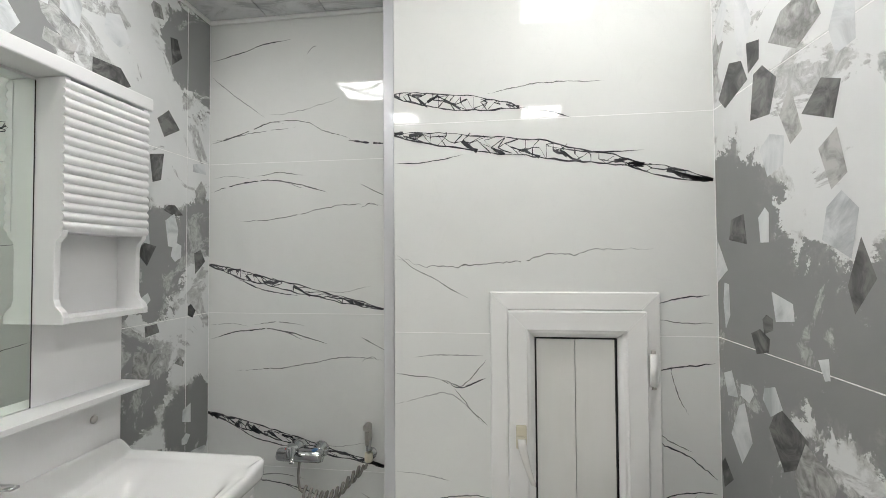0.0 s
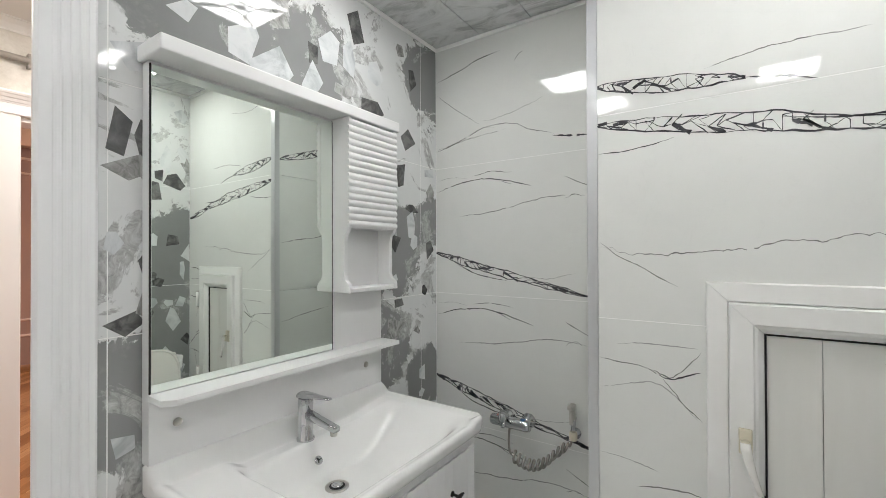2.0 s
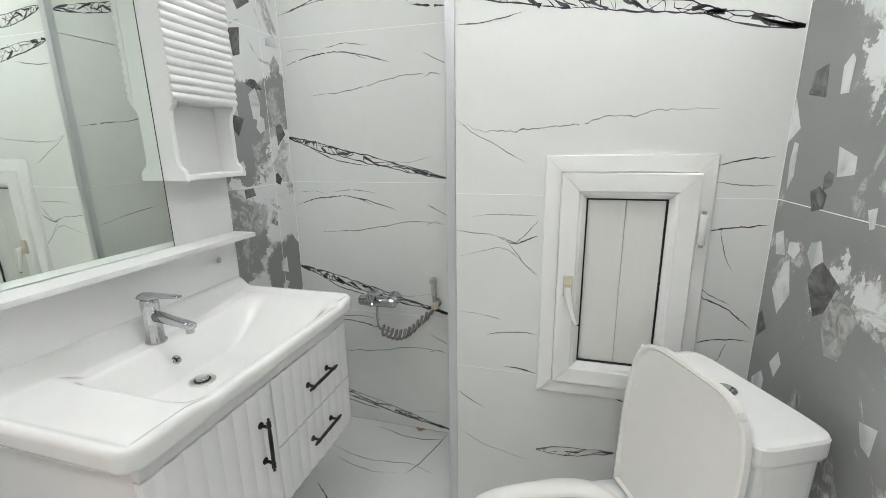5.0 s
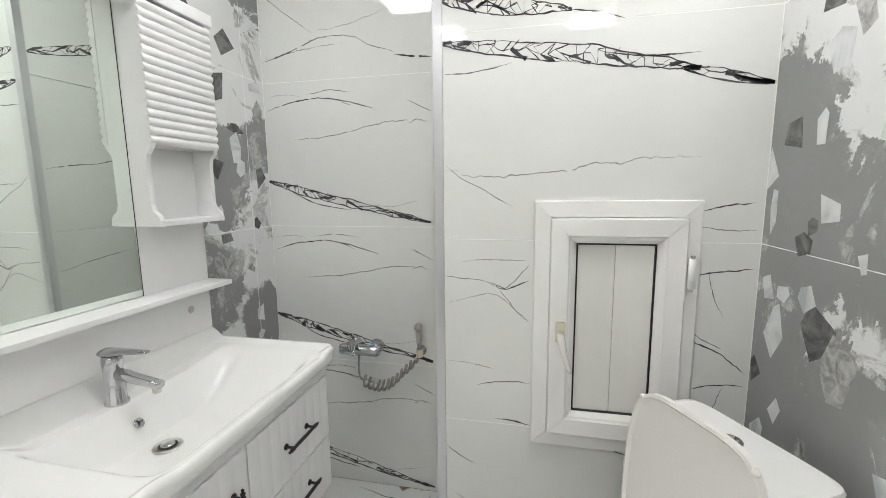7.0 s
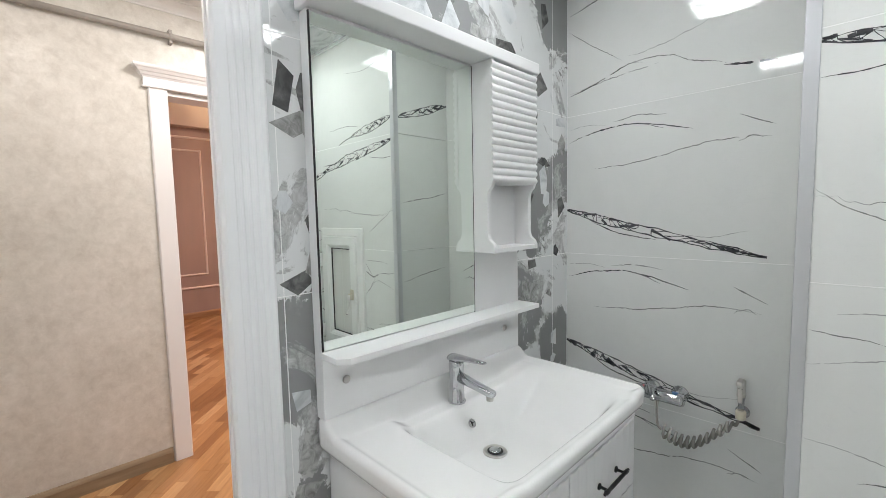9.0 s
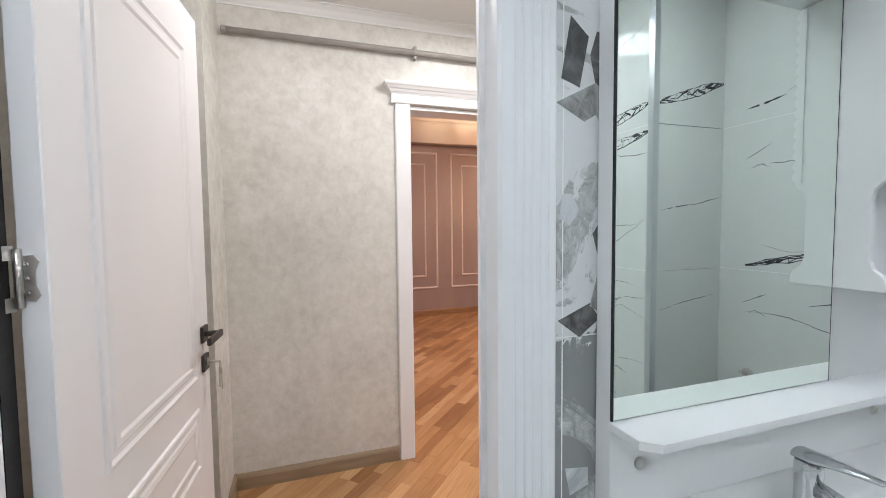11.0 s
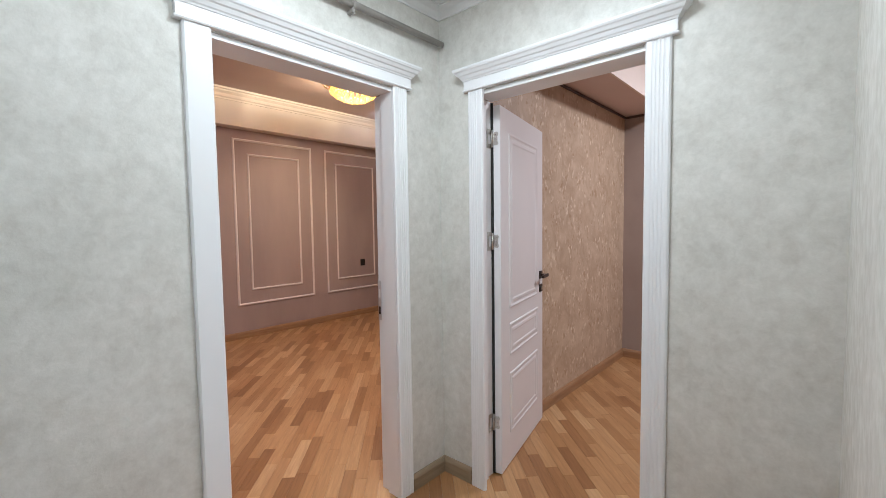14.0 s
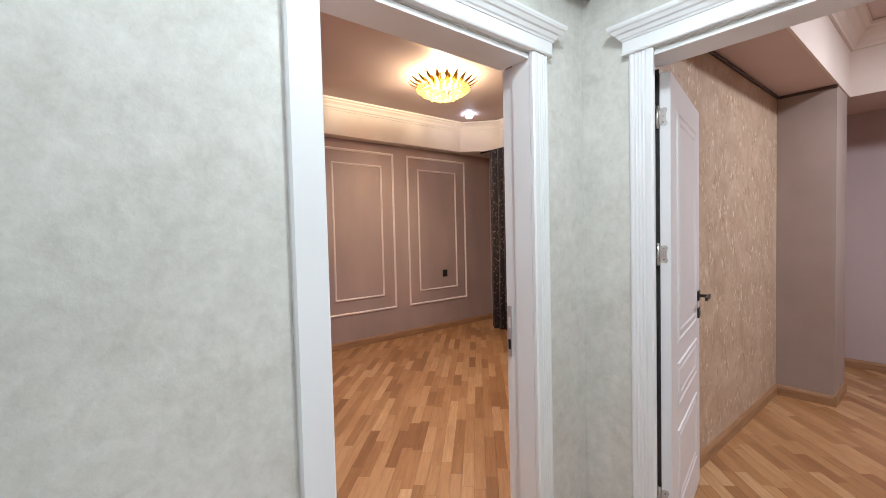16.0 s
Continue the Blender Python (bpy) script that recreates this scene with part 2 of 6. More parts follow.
def terrazzo_material(name, blobs, white, grey):
    """A printed ground of white and grey fields with torn edges; blobs (x, y, z, radius) say where the grey lies."""
    m, nt, b = nodes_of(name)
    v = coords(nt)
    field = None
    for x, y, z, r in blobs:
        d = nt.nodes.new("ShaderNodeVectorMath")
        d.operation = "DISTANCE"
        nt.links.new(v, d.inputs[0])
        d.inputs[1].default_value = (x, y, z)
        part_ = calc(nt, "SUBTRACT", 1.0, calc(nt, "DIVIDE", d.outputs["Value"], r))
        field = part_ if field is None else calc(nt, "MAXIMUM", field, part_)
    torn = noise_of(nt, v, 7.5, 10, 0.70, 0.4)
    s = calc(nt, "ADD", field, calc(nt, "MULTIPLY", calc(nt, "SUBTRACT", torn, 0.5), 2.1))
    mask = ramp(nt, calc(nt, "ADD", s, 0.5), [(0.485, (0, 0, 0)), (0.515, (1, 1, 1))])
    soft = noise_of(nt, v, 2.2, 6, 0.6, 0.5)
    w = ramp(nt, soft, [(0.3, white[0]), (0.7, white[1])])
    g = ramp(nt, soft, [(0.3, grey[0]), (0.7, grey[1])])
    crumb = noise_of(nt, v, 17.0, 8, 0.7, 0.3)
    band = calc(nt, "MULTIPLY", ramp(nt, calc(nt, "ABSOLUTE", s), [(0.0, (1, 1, 1)), (0.20, (0, 0, 0))]), ramp(nt, crumb, [(0.5, (0, 0, 0)), (0.56, (1, 1, 1))]))
    col = mix(nt, calc(nt, "MULTIPLY", band, 0.75), mix(nt, mask, w, g), (0.36, 0.36, 0.35))
    # crushed patches with a cracked, mottled print
    where = noise_of(nt, v, 4.3, 9, 0.66, 0.9)
    crack = noise_of(nt, v, 26.0, 7, 0.72, 1.6)
    patch = calc(nt, "MULTIPLY", ramp(nt, where, [(0.565, (0, 0, 0)), (0.585, (1, 1, 1))]), 0.85)
    col = mix(nt, patch, col, ramp(nt, crack, [(0.34, (0.26, 0.26, 0.255)), (0.5, (0.46, 0.465, 0.46)), (0.66, (0.66, 0.67, 0.67))]))
    nt.links.new(col, b.inputs["Base Color"])
    b.inputs["Roughness"].default_value = 0.025
    bump(nt, b, noise_of(nt, v, 1.3, 1), 0.05, 0.004)
    return m


WHITES, GREYS = ((0.70, 0.71, 0.71), (0.80, 0.81, 0.81)), ((0.25, 0.255, 0.255), (0.30, 0.305, 0.305))
M["terrazzo_left"] = terrazzo_material("terrazzo_left", [(-2.28, 0.30, 2.15, 0.30), (-2.28, 0.62, 2.05, 0.2), (-2.28, 0.10, 1.03, 0.16), (-2.28, 1.05, 1.40, 0.2), (-2.28, 1.33, 1.52, 0.13),
                                                         (-2.28, 1.0, 1.0, 0.17), (-2.28, 1.33, 2.2, 0.2), (-2.28, 1.3, 0.8, 0.15), (-2.28, 0.1, 0.5, 0.2)], WHITES, GREYS)
M["terrazzo_right"] = terrazzo_material("terrazzo_right", [(-0.54, 0.97, 1.52, 0.17), (-0.54, 0.90, 1.36, 0.20), (-0.54, 0.78, 1.24, 0.18), (-0.54, 0.60, 1.24, 0.16), (-0.54, 0.40, 1.25, 0.2), (-0.54, 0.93, 1.02, 0.22), (-0.54, 0.90, 0.78, 0.24), (-0.54, 0.66, 0.82, 0.22), (-0.54, -0.4, 2.0, 0.5)], WHITES, GREYS)


def chip_material(name, c1, c2, c3, scale):
    m, nt, b = nodes_of(name)
    v = coords(nt)
    n = noise_of(nt, v, scale, 7, 0.62, 1.3)
    info = nt.nodes.new("ShaderNodeNewGeometry")
    shade = calc(nt, "ADD", n, calc(nt, "MULTIPLY", calc(nt, "SUBTRACT", info.outputs["Random Per Island"], 0.5), 0.22))
    nt.links.new(ramp(nt, shade, [(0.34, c1), (0.5, c2), (0.66, c3)]), b.inputs["Base Color"])
    b.inputs["Roughness"].default_value = 0.025
    return m


M["chip_dark"] = chip_material("dark_chip", (0.055, 0.055, 0.057), (0.105, 0.105, 0.104), (0.20, 0.20, 0.195), 16)
M["chip_white"] = chip_material("white_chip", (0.45, 0.47, 0.49), (0.66, 0.68, 0.69), (0.76, 0.77, 0.78), 9)
M["chip_grey"] = chip_material("speckled_chip", (0.20, 0.20, 0.195), (0.36, 0.36, 0.35), (0.52, 0.52, 0.51), 26)


def parquet_material():
    m, nt, b = nodes_of("oak_parquet")
    v = coords(nt, (1, 1, 1), radians(-136))
    st = nt.nodes.new("ShaderNodeMapping")
    st.inputs["Scale"].default_value = (1.6, 22, 22)
    shift = nt.nodes.new("ShaderNodeObjectInfo")
    move = calc(nt, "MULTIPLY", shift.outputs["Random"], 40.0)
    both = nt.nodes.new("ShaderNodeCombineXYZ")
    for k in range(3):
        nt.links.new(move, both.inputs[k])
    nt.links.new(both.outputs["Vector"], st.inputs["Location"])
    nt.links.new(v, st.inputs["Vector"])
    grain = noise_of(nt, st.outputs["Vector"], 3.2, 7, 0.62, 0.5)
    info, geo = nt.nodes.new("ShaderNodeObjectInfo"), nt.nodes.new("ShaderNodeNewGeometry")
    pick = calc(nt, "FRACT", calc(nt, "ADD", calc(nt, "MULTIPLY", info.outputs["Random"], 7.31), geo.outputs["Random Per Island"]))
    base = ramp(nt, pick, [(0.0, (0.27, 0.128, 0.050)), (0.25, (0.38, 0.20, 0.082)), (0.7, (0.47, 0.27, 0.122)), (1.0, (0.58, 0.37, 0.19))])
    col = mix(nt, 1.0, base, ramp(nt, grain, [(0.3, (0.78, 0.74, 0.70)), (0.7, (1.08, 1.08, 1.06))]), "MULTIPLY")
    nt.links.new(col, b.inputs["Base Color"])
    b.inputs["Roughness"].default_value = 0.30
    bump(nt, b, grain, 0.08, 0.001)
    return m


M["parquet"] = parquet_material()
M["parquet_joint"] = paint("parquet_joint", (0.17, 0.09, 0.045), (0.22, 0.12, 0.06), 20, 0.7)


def panel_ceiling_material():
    m, nt, b = nodes_of("marbled_pvc_ceiling")
    v = coords(nt, (1, 2.2, 1))
    n = noise_of(nt, v, 4.0, 9, 0.7, 1.8)
    n2 = noise_of(nt, v, 11.0, 6, 0.6, 0.8)
    col = mix(nt, calc(nt, "MULTIPLY", n2, 0.4), ramp(nt, n, [(0.40, (0.40, 0.41, 0.41)), (0.50, (0.62, 0.63, 0.63)), (0.60, (0.70, 0.71, 0.71))]), (0.6, 0.6, 0.6))
    nt.links.new(col, b.inputs["Base Color"])
    b.inputs["Roughness"].default_value = 0.16
    return m


M["pvc_ceiling"] = panel_ceiling_material()


def curtain_material():
    m, nt, b = nodes_of("dark_damask_curtain")
    v = coords(nt)
    vo = node(nt, "ShaderNodeTexVoronoi", Scale=26.0)
    nt.links.new(v, vo.inputs["Vector"])
    n = noise_of(nt, v, 30, 4, 0.6, 2.5)
    fig = calc(nt, "MULTIPLY", ramp(nt, n, [(0.50, (0, 0, 0)), (0.55, (1, 1, 1))]), ramp(nt, vo.outputs["Distance"], [(0.2, (1, 1, 1)), (0.45, (0, 0, 0))]))
    nt.links.new(mix(nt, fig, (0.018, 0.013, 0.015), (0.42, 0.30, 0.24)), b.inputs["Base Color"])
    b.inputs["Roughness"].default_value = 0.55
    b.inputs["Sheen Weight"].default_value = 0.3
    return m


M["curtain"] = curtain_material()
M["sheer"] = paint("sheer_curtain", (0.62, 0.55, 0.56), (0.72, 0.65, 0.66), 3, 0.7, stretch=(6, 6, 0.3))


# ---- mesh helpers ----
def finish(name, bm, material, smooth=False):
    me = bpy.data.meshes.new(name)
    if smooth:
        for f in bm.faces:
            f.smooth = True
    bm.to_mesh(me)
    bm.free()
    me.materials.append(M[material])
    return me


def part(name, bm, material, parent=None, label="", smooth=False):
    ob = new(name, finish(name, bm, material, smooth))
    ob.parent = parent
    if label:
        ob["label"] = label
    return ob


def thing(name, label, category, kind="", group=""):
    return tagged(new(name), label, category, group, kind)


def box(x0, x1, y0, y1, z0, z1, bevel=0.0, seg=2, bm=None):
    bm2 = bmesh.new()
    bmesh.ops.create_cube(bm2, size=1)
    for v in bm2.verts:
        v.co = Vector(((x0, x1)[v.co.x > 0], (y0, y1)[v.co.y > 0], (z0, z1)[v.co.z > 0]))
    if bevel:
        bmesh.ops.bevel(bm2, geom=bm2.edges[:], offset=bevel, segments=seg, profile=0.5, affect="EDGES")
    if bm is None:
        return bm2
    join(bm, bm2)
    return bm


def join(bm, other):
    me = bpy.data.meshes.new("join")
    other.to_mesh(me)
    other.free()
    bm.from_mesh(me)
    bpy.data.meshes.remove(me)


def prism(outline, axis, a, b, bevel=0.0):
    """A flat outline of (u, v) drawn out along an axis from a to b. x: u, v are y, z; y: x, z; z: x, y."""
    bm = bmesh.new()

    def at(u, v, w):
        return {"x": (w, u, v), "y": (u, w, v), "z": (u, v, w)}[axis]
    lo = [bm.verts.new(at(u, v, a)) for u, v in outline]
    hi = [bm.verts.new(at(u, v, b)) for u, v in outline]
    n = len(outline)
    bm.faces.new(lo)
    bm.faces.new(hi[::-1])
    for i in range(n):
        bm.faces.new((lo[i], hi[i], hi[(i + 1) % n], lo[(i + 1) % n]))
    bmesh.ops.recalc_face_normals(bm, faces=bm.faces[:])
    if bevel:
        bmesh.ops.bevel(bm, geom=[e for e in bm.edges if len(e.link_faces) == 2 and e.calc_face_angle() > 0.6], offset=bevel, segments=2, profile=0.5, affect="EDGES")
    return bm


def loft(rings, closed=True, caps=True):
    """Faces between rings of points."""
    bm = bmesh.new()
    vs = [[bm.verts.new(p) for p in r] for r in rings]
    n = len(vs[0])
    for a, b in zip(vs, vs[1:]):
        for i in range(n if closed else n - 1):
            bm.faces.new((a[i], a[(i + 1) % n], b[(i + 1) % n], b[i]))
    if caps and closed:
        bm.faces.new(vs[0][::-1])
        bm.faces.new(vs[-1])
    bmesh.ops.recalc_face_normals(bm, faces=bm.faces[:])
    return bm


def lathe(profile, m=None, seg=24):
    """Rings (radius, height) turned about z, then moved by m."""
    m = m or Matrix()
    rings = [[m @ Vector((max(r, 0.0004) * math.cos(2 * math.pi * i / seg), max(r, 0.0004) * math.sin(2 * math.pi * i / seg), z)) for i in range(seg)] for r, z in profile]
    return loft(rings)


def tube(points, radius, seg=10):
    """A round bar along a line of points; radius a number or one for each point."""
    pts = [Vector(p) for p in points]
    rad = radius if isinstance(radius, (list, tuple)) else [radius] * len(pts)
    rings, side = [], None
    for i, p in enumerate(pts):
        d = (pts[min(i + 1, len(pts) - 1)] - pts[max(i - 1, 0)]).normalized()
        if side is None:
            side = d.orthogonal().normalized()
        side = (side - d * side.dot(d)).normalized()
        up = d.cross(side)
        rings.append([p + (side * math.cos(2 * math.pi * k / seg) + up * math.sin(2 * math.pi * k / seg)) * rad[i] for k in range(seg)])
    return loft(rings)


def smooth_line(points, steps=8):
    out = []
    pts = [Vector(p) for p in points]
    for i in range(len(pts) - 1):
        p0, p1, p2, p3 = pts[max(i - 1, 0)], pts[i], pts[i + 1], pts[min(i + 2, len(pts) - 1)]
        for k in range(steps):
            t = k / steps
            out.append(0.5 * ((2 * p1) + (p2 - p0) * t + (2 * p0 - 5 * p1 + 4 * p2 - p3) * t * t + (3 * p1 - p0 - 3 * p2 + p3) * t ** 3))
    out.append(pts[-1])
    return out


def structure(name, label="", category=""):
    ob = tagged(new(name), label, category, kind="structure")
    return ob


def wall(name, material, boxes, label, category="wall"):
    bm = bmesh.new()
    for b in boxes:
        box(*b, bm=bm)
    ob = part(name, bm, material)
    return tagged(ob, label, category, kind="structure")


# ---- structure: bathroom shell ----
XL, XR, YP, YR, YB, HB = -2.28, -0.54, 0.995, 1.38, -1.35, 2.38
ROWS_Z = [(0.0, 0.587), (0.587, 1.187), (1.187, 1.790), (1.790, 2.38)]
JOINT = 0.0013


def tiles(parent, axis, face, out, spans, material, rows=ROWS_Z, hole=None, thick=0.008):
    """Slabs on a wall: axis the wall looks along, face its plane, out +1 or -1; spans along the wall; hole (u0, u1, z) is left open."""
    made = []
    for z0, z1 in rows:
        for u0, u1 in spans:
            cuts = [(u0, u1, z0, z1)]
            if hole and u0 < hole[1] and u1 > hole[0] and z0 < hole[2]:
                cuts = []
                if u0 < hole[0]:
                    cuts.append((u0, hole[0], z0, z1))
                if u1 > hole[1]:
                    cuts.append((hole[1], u1, z0, z1))
                if z1 > hole[2]:
                    cuts.append((max(u0, hole[0]), min(u1, hole[1]), hole[2], z1))
            for a, b, c, d in cuts:
                lo, hi = sorted((face, face - out * thick))
                a, b, c, d = a + JOINT, b - JOINT, c + JOINT, d - JOINT
                bm = box(lo, hi, a, b, c, d, 0.0004, 1) if axis == "x" else box(a, b, lo, hi, c, d, 0.0004, 1)
                made.append(part("tile", bm, material, parent))
    return made


DOOR = (-0.775, -0.075, 2.06)
OPEN_W = (DOOR[0] - 0.019, DOOR[1] + 0.064, DOOR[2] + 0.019)
wall_west = wall("wall_west", "grout", [(-2.35, XL - 0.0005, YB - 0.1, OPEN_W[0], 0, HB), (-2.35, XL - 0.0005, OPEN_W[1], YR + 0.1, 0, HB), (-2.35, XL - 0.0005, OPEN_W[0], OPEN_W[1], OPEN_W[2], HB)],
                 "bathroom wall of large grey terrazzo-print tiles behind the vanity")
tiles(wall_west, "x", XL, 1, [(YB, -1.145), (-1.145, 0.055), (0.055, 1.255), (1.255, YR)], "terrazzo_left", hole=OPEN_W)
wall_east = wall("wall_east", "grout", [(XR + 0.0005, XR + 0.12, YB - 0.1, YR + 0.1, 0, HB)], "bathroom wall of large terrazzo-print tiles behind the toilet")
tiles(wall_east, "x", XR, -1, [(YB, -0.205), (-0.205, YP)], "terrazzo_right")
wall_recess = wall("wall_recess", "grout", [(XL - 0.1, -1.40, YR + 0.0005, YR + 0.12, 0, HB)], "glossy white veined marble tile wall in the shower recess")
recess_tiles = tiles(wall_recess, "y", YR, -1, [(XL, -1.43)], "marble")
wall_hatch = wall("wall_hatch", "grout", [(-1.432, XR + 0.1, YP + 0.0005, YR + 0.12, 0, HB)], "glossy white marble tile wall with dark veins round the hatch")
hatch_tiles = tiles(wall_hatch, "y", YP, -1, [(-1.414, XR)], "marble")
tiles(wall_hatch, "x", -1.44, -1, [(YP + 0.004, YR)], "marble")
wall_south = wall("wall_south", "grout", [(XL - 0.1, XR + 0.1, YB - 0.12, YB - 0.0005, 0, HB)], "bathroom wall of white marble tiles behind the walker")
tiles(wall_south, "y", YB, 1, [(XL, -1.41), (-1.41, XR)], "marble")
bm = box(-1.436, -1.413, YP - 0.003, YP + 0.004, 0, HB, 0.001, 1)
box(-1.444, -1.434, YP - 0.003, YP + 0.026, 0, HB, 0.001, 1, bm=bm)
tagged(part("corner_trim", bm, "alu"), "brushed aluminium edge trim up the tiled corner", "trim", kind="structure")

bath_floor = wall("floor_bathroom", "grout", [(XL, XR, YB, YR, -0.08, -0.0012)], "white marble tile floor of the bathroom", "floor")
for i, (x0, x1) in enumerate([(-2.28, -1.43), (-1.43, -0.54)]):
    for y0, y1 in [(-1.35, -0.83), (-0.83, 0.12), (0.12, 0.72), (0.72, 1.38)]:
        part("tile", box(x0 + JOINT, x1 - JOINT, y0 + JOINT, y1 - JOINT, -0.008, 0.0, 0.0008, 1), "marble_floor", bath_floor)

# panel ceiling, boards running along y with a shallow joint between them
bm = box(XL - 0.1, XR + 0.1, YB - 0.1, YR + 0.1, HB + 0.012, HB + 0.08)
for i in range(8):
    x0 = XL + 0.002 + i * 0.25
    box(x0 + 0.0015, min(x0 + 0.2485, XR), YB, YR, HB, HB + 0.012, 0.0015, 1, bm=bm)
tagged(part("ceiling_bathroom", bm, "pvc_ceiling"), "grey-white marbled plastic panel ceiling", "ceiling", kind="structure")
bm = bmesh.new()
for b in [(XL, -1.43, YR - 0.014, YR, HB - 0.016, HB), (-1.44, XR, YP - 0.014, YP, HB - 0.016, HB), (XL, XL + 0.014, YB, YR - 0.014, HB - 0.016, HB), (XR - 0.014, XR, YB, YP - 0.014, HB - 0.016, HB)]:
    box(*b, 0.004, 1, bm=bm)
tagged(part("ceiling_trim", bm, "pvc"), "thin grey-white plastic edge strip round the ceiling", "trim", kind="structure")


# ---- structure: hall and rooms ----
XH, YH, HH = -4.06, 1.41, 2.56
T = 0.14
DA, DB = (0.242, 1.060, 2.055), (-3.762, -2.998, 2.055)
OPEN_A, OPEN_B, OPEN_BATH = [(a - 0.019, b + 0.019, z + 0.019) for a, b, z in (DA, (DB[0] - 0.05, DB[1], DB[2]), (DOOR[0], DOOR[1] + 0.045, DOOR[2]))]
wall("wall_hall_bath", "hall_paper", [(-2.42, -2.352, -2.2, OPEN_BATH[0], 0, HH), (-2.42, -2.352, OPEN_BATH[1], YH + T, 0, HH), (-2.42, -2.352, OPEN_BATH[0], OPEN_BATH[1], OPEN_BATH[2], HH)],
     "pale plaster-look wallpapered hall wall beside the bathroom door")
wall("wall_hall_west", "hall_paper", [(XH - 0.07, XH, -2.2, OPEN_A[0], 0, HH), (XH - 0.07, XH, OPEN_A[1], YH, 0, HH), (XH - 0.07, XH, OPEN_A[0], OPEN_A[1], OPEN_A[2], HH)], "pale beige plaster-look wallpaper wall with a white door frame")
wall("wall_hall_north", "hall_paper", [(XH, OPEN_B[0], YH, YH + 0.07, 0, HH), (OPEN_B[1], -2.42, YH, YH + 0.07, 0, HH), (OPEN_B[0], OPEN_B[1], YH, YH + 0.07, OPEN_B[2], HH)], "pale beige plaster-look wallpaper wall with a white door frame")
wall("wall_hall_stub", "hall_paper", [(XH, -3.69, -0.86, -0.74, 0, HH)], "short pale wallpapered wall return in the hall")
wall("wall_hall_end", "hall_paper", [(XH - 0.07, -2.352, -2.3, -2.2, 0, HH)], "wallpapered end wall of the hall")
bm = box(XH - 0.07, -2.352, -2.3, YH + 0.07, HH, HH + 0.08)
tagged(part("ceiling_hall", bm, "ceiling_white"), "white painted hall ceiling", "ceiling", kind="structure")


def cove(name, runs, material, drop, out, label, z):
    """A coved cornice along walls: runs (axis, plane, side, a, b)."""
    bm = bmesh.new()
    prof = [(0, -drop), (out * 0.12, -drop), (out * 0.12, -drop * 0.86), (out * 0.25, -drop * 0.72), (out * 0.42, -drop * 0.42), (out * 0.72, -drop * 0.22), (out * 0.80, -drop * 0.12), (out, -drop * 0.10), (out, 0), (0, 0)]
    for axis, plane, side, a, b in runs:
        outline = [(plane + side * u, z + v) for u, v in prof]
        join(bm, prism(outline, "y" if axis == "x" else "x", a, b))
    return tagged(part(name, bm, material), label, "cornice", kind="structure")


cove("cornice", [("x", XH, 1, -2.2, YH), ("y", YH, -1, XH, -2.42), ("x", -2.42, -1, -2.2, YH)], "ceiling_white", 0.06, 0.05, "narrow white coved cornice under the hall ceiling", HH)

# room seen through the door in the west wall
AX, AY, HA = -7.90, 4.78, 3.04
wall("wall_room_east", "mauve_wall", [(XH - T, XH - 0.072, -0.5, OPEN_A[0], 0, HA), (XH - T, XH - 0.072, OPEN_A[1], AY, 0, HA), (XH - T, XH - 0.072, OPEN_A[0], OPEN_A[1], OPEN_A[2], HA)], "mauve wallpapered room wall with the door opening")
wall_panelled = wall("wall_panelled", "mauve_wall", [(AX - 0.12, AX, -0.5, AY + 0.1, 0, HA)], "mauve wallpapered wall with pale rectangular panel mouldings")
wall("wall_room_window", "mauve_wall", [(AX, XH - T, AY, AY + 0.12, 0, HA)], "mauve wall behind the dark curtain")
wall("wall_room_south", "mauve_wall", [(AX, XH - T, -0.62, -0.5, 0, HA)], "mauve wall closing the room")
tagged(part("ceiling_room", box(AX - 0.1, XH - 0.07, -0.62, AY + 0.1, HA, HA + 0.08), "room_ceiling"), "pinkish matt ceiling of the lit room", "ceiling", kind="structure")
SX = AX + 0.15
bm = prism([(AX, -0.5), (SX, -0.5), (SX, 4.02), (SX + 0.42, 4.42), (XH - T, 4.42), (XH - T, AY), (AX, AY)], "z", 2.62, HA - 0.003)
tagged(part("soffit_room", bm, "soffit_cream"), "cream dropped soffit round the lit room", "soffit", kind="structure")


def moulding_path(name, pts, z, material, label, prof):
    """A crown moulding along a plan line; the line's left side is the room."""
    rings = []
    P = [Vector((*p, 0)) for p in pts]
    for i, p in enumerate(P):
        d0 = (P[i] - P[i - 1]).normalized() if i else (P[1] - P[0]).normalized()
        d1 = (P[i + 1] - P[i]).normalized() if i < len(P) - 1 else d0
        n0, n1 = Vector((d0.y, -d0.x, 0)), Vector((d1.y, -d1.x, 0))
        n = (n0 + n1) / (1 + n0.dot(n1))
        rings.append([p + n * u + Vector((0, 0, z + v)) for u, v in prof])
    return tagged(part(name, loft(rings), material), label, "cornice", kind="structure")


CROWN = [(0, -0.13), (0.012, -0.13), (0.014, -0.112), (0.026, -0.10), (0.034, -0.07), (0.058, -0.045), (0.064, -0.03), (0.082, -0.024), (0.088, -0.004), (0, -0.004)]
moulding_path("cornice", [(SX, -0.5), (SX, 4.02), (SX + 0.42, 4.42), (XH - T, 4.42)], HA, "soffit_cream", "cream stepped crown moulding on the soffit", CROWN)

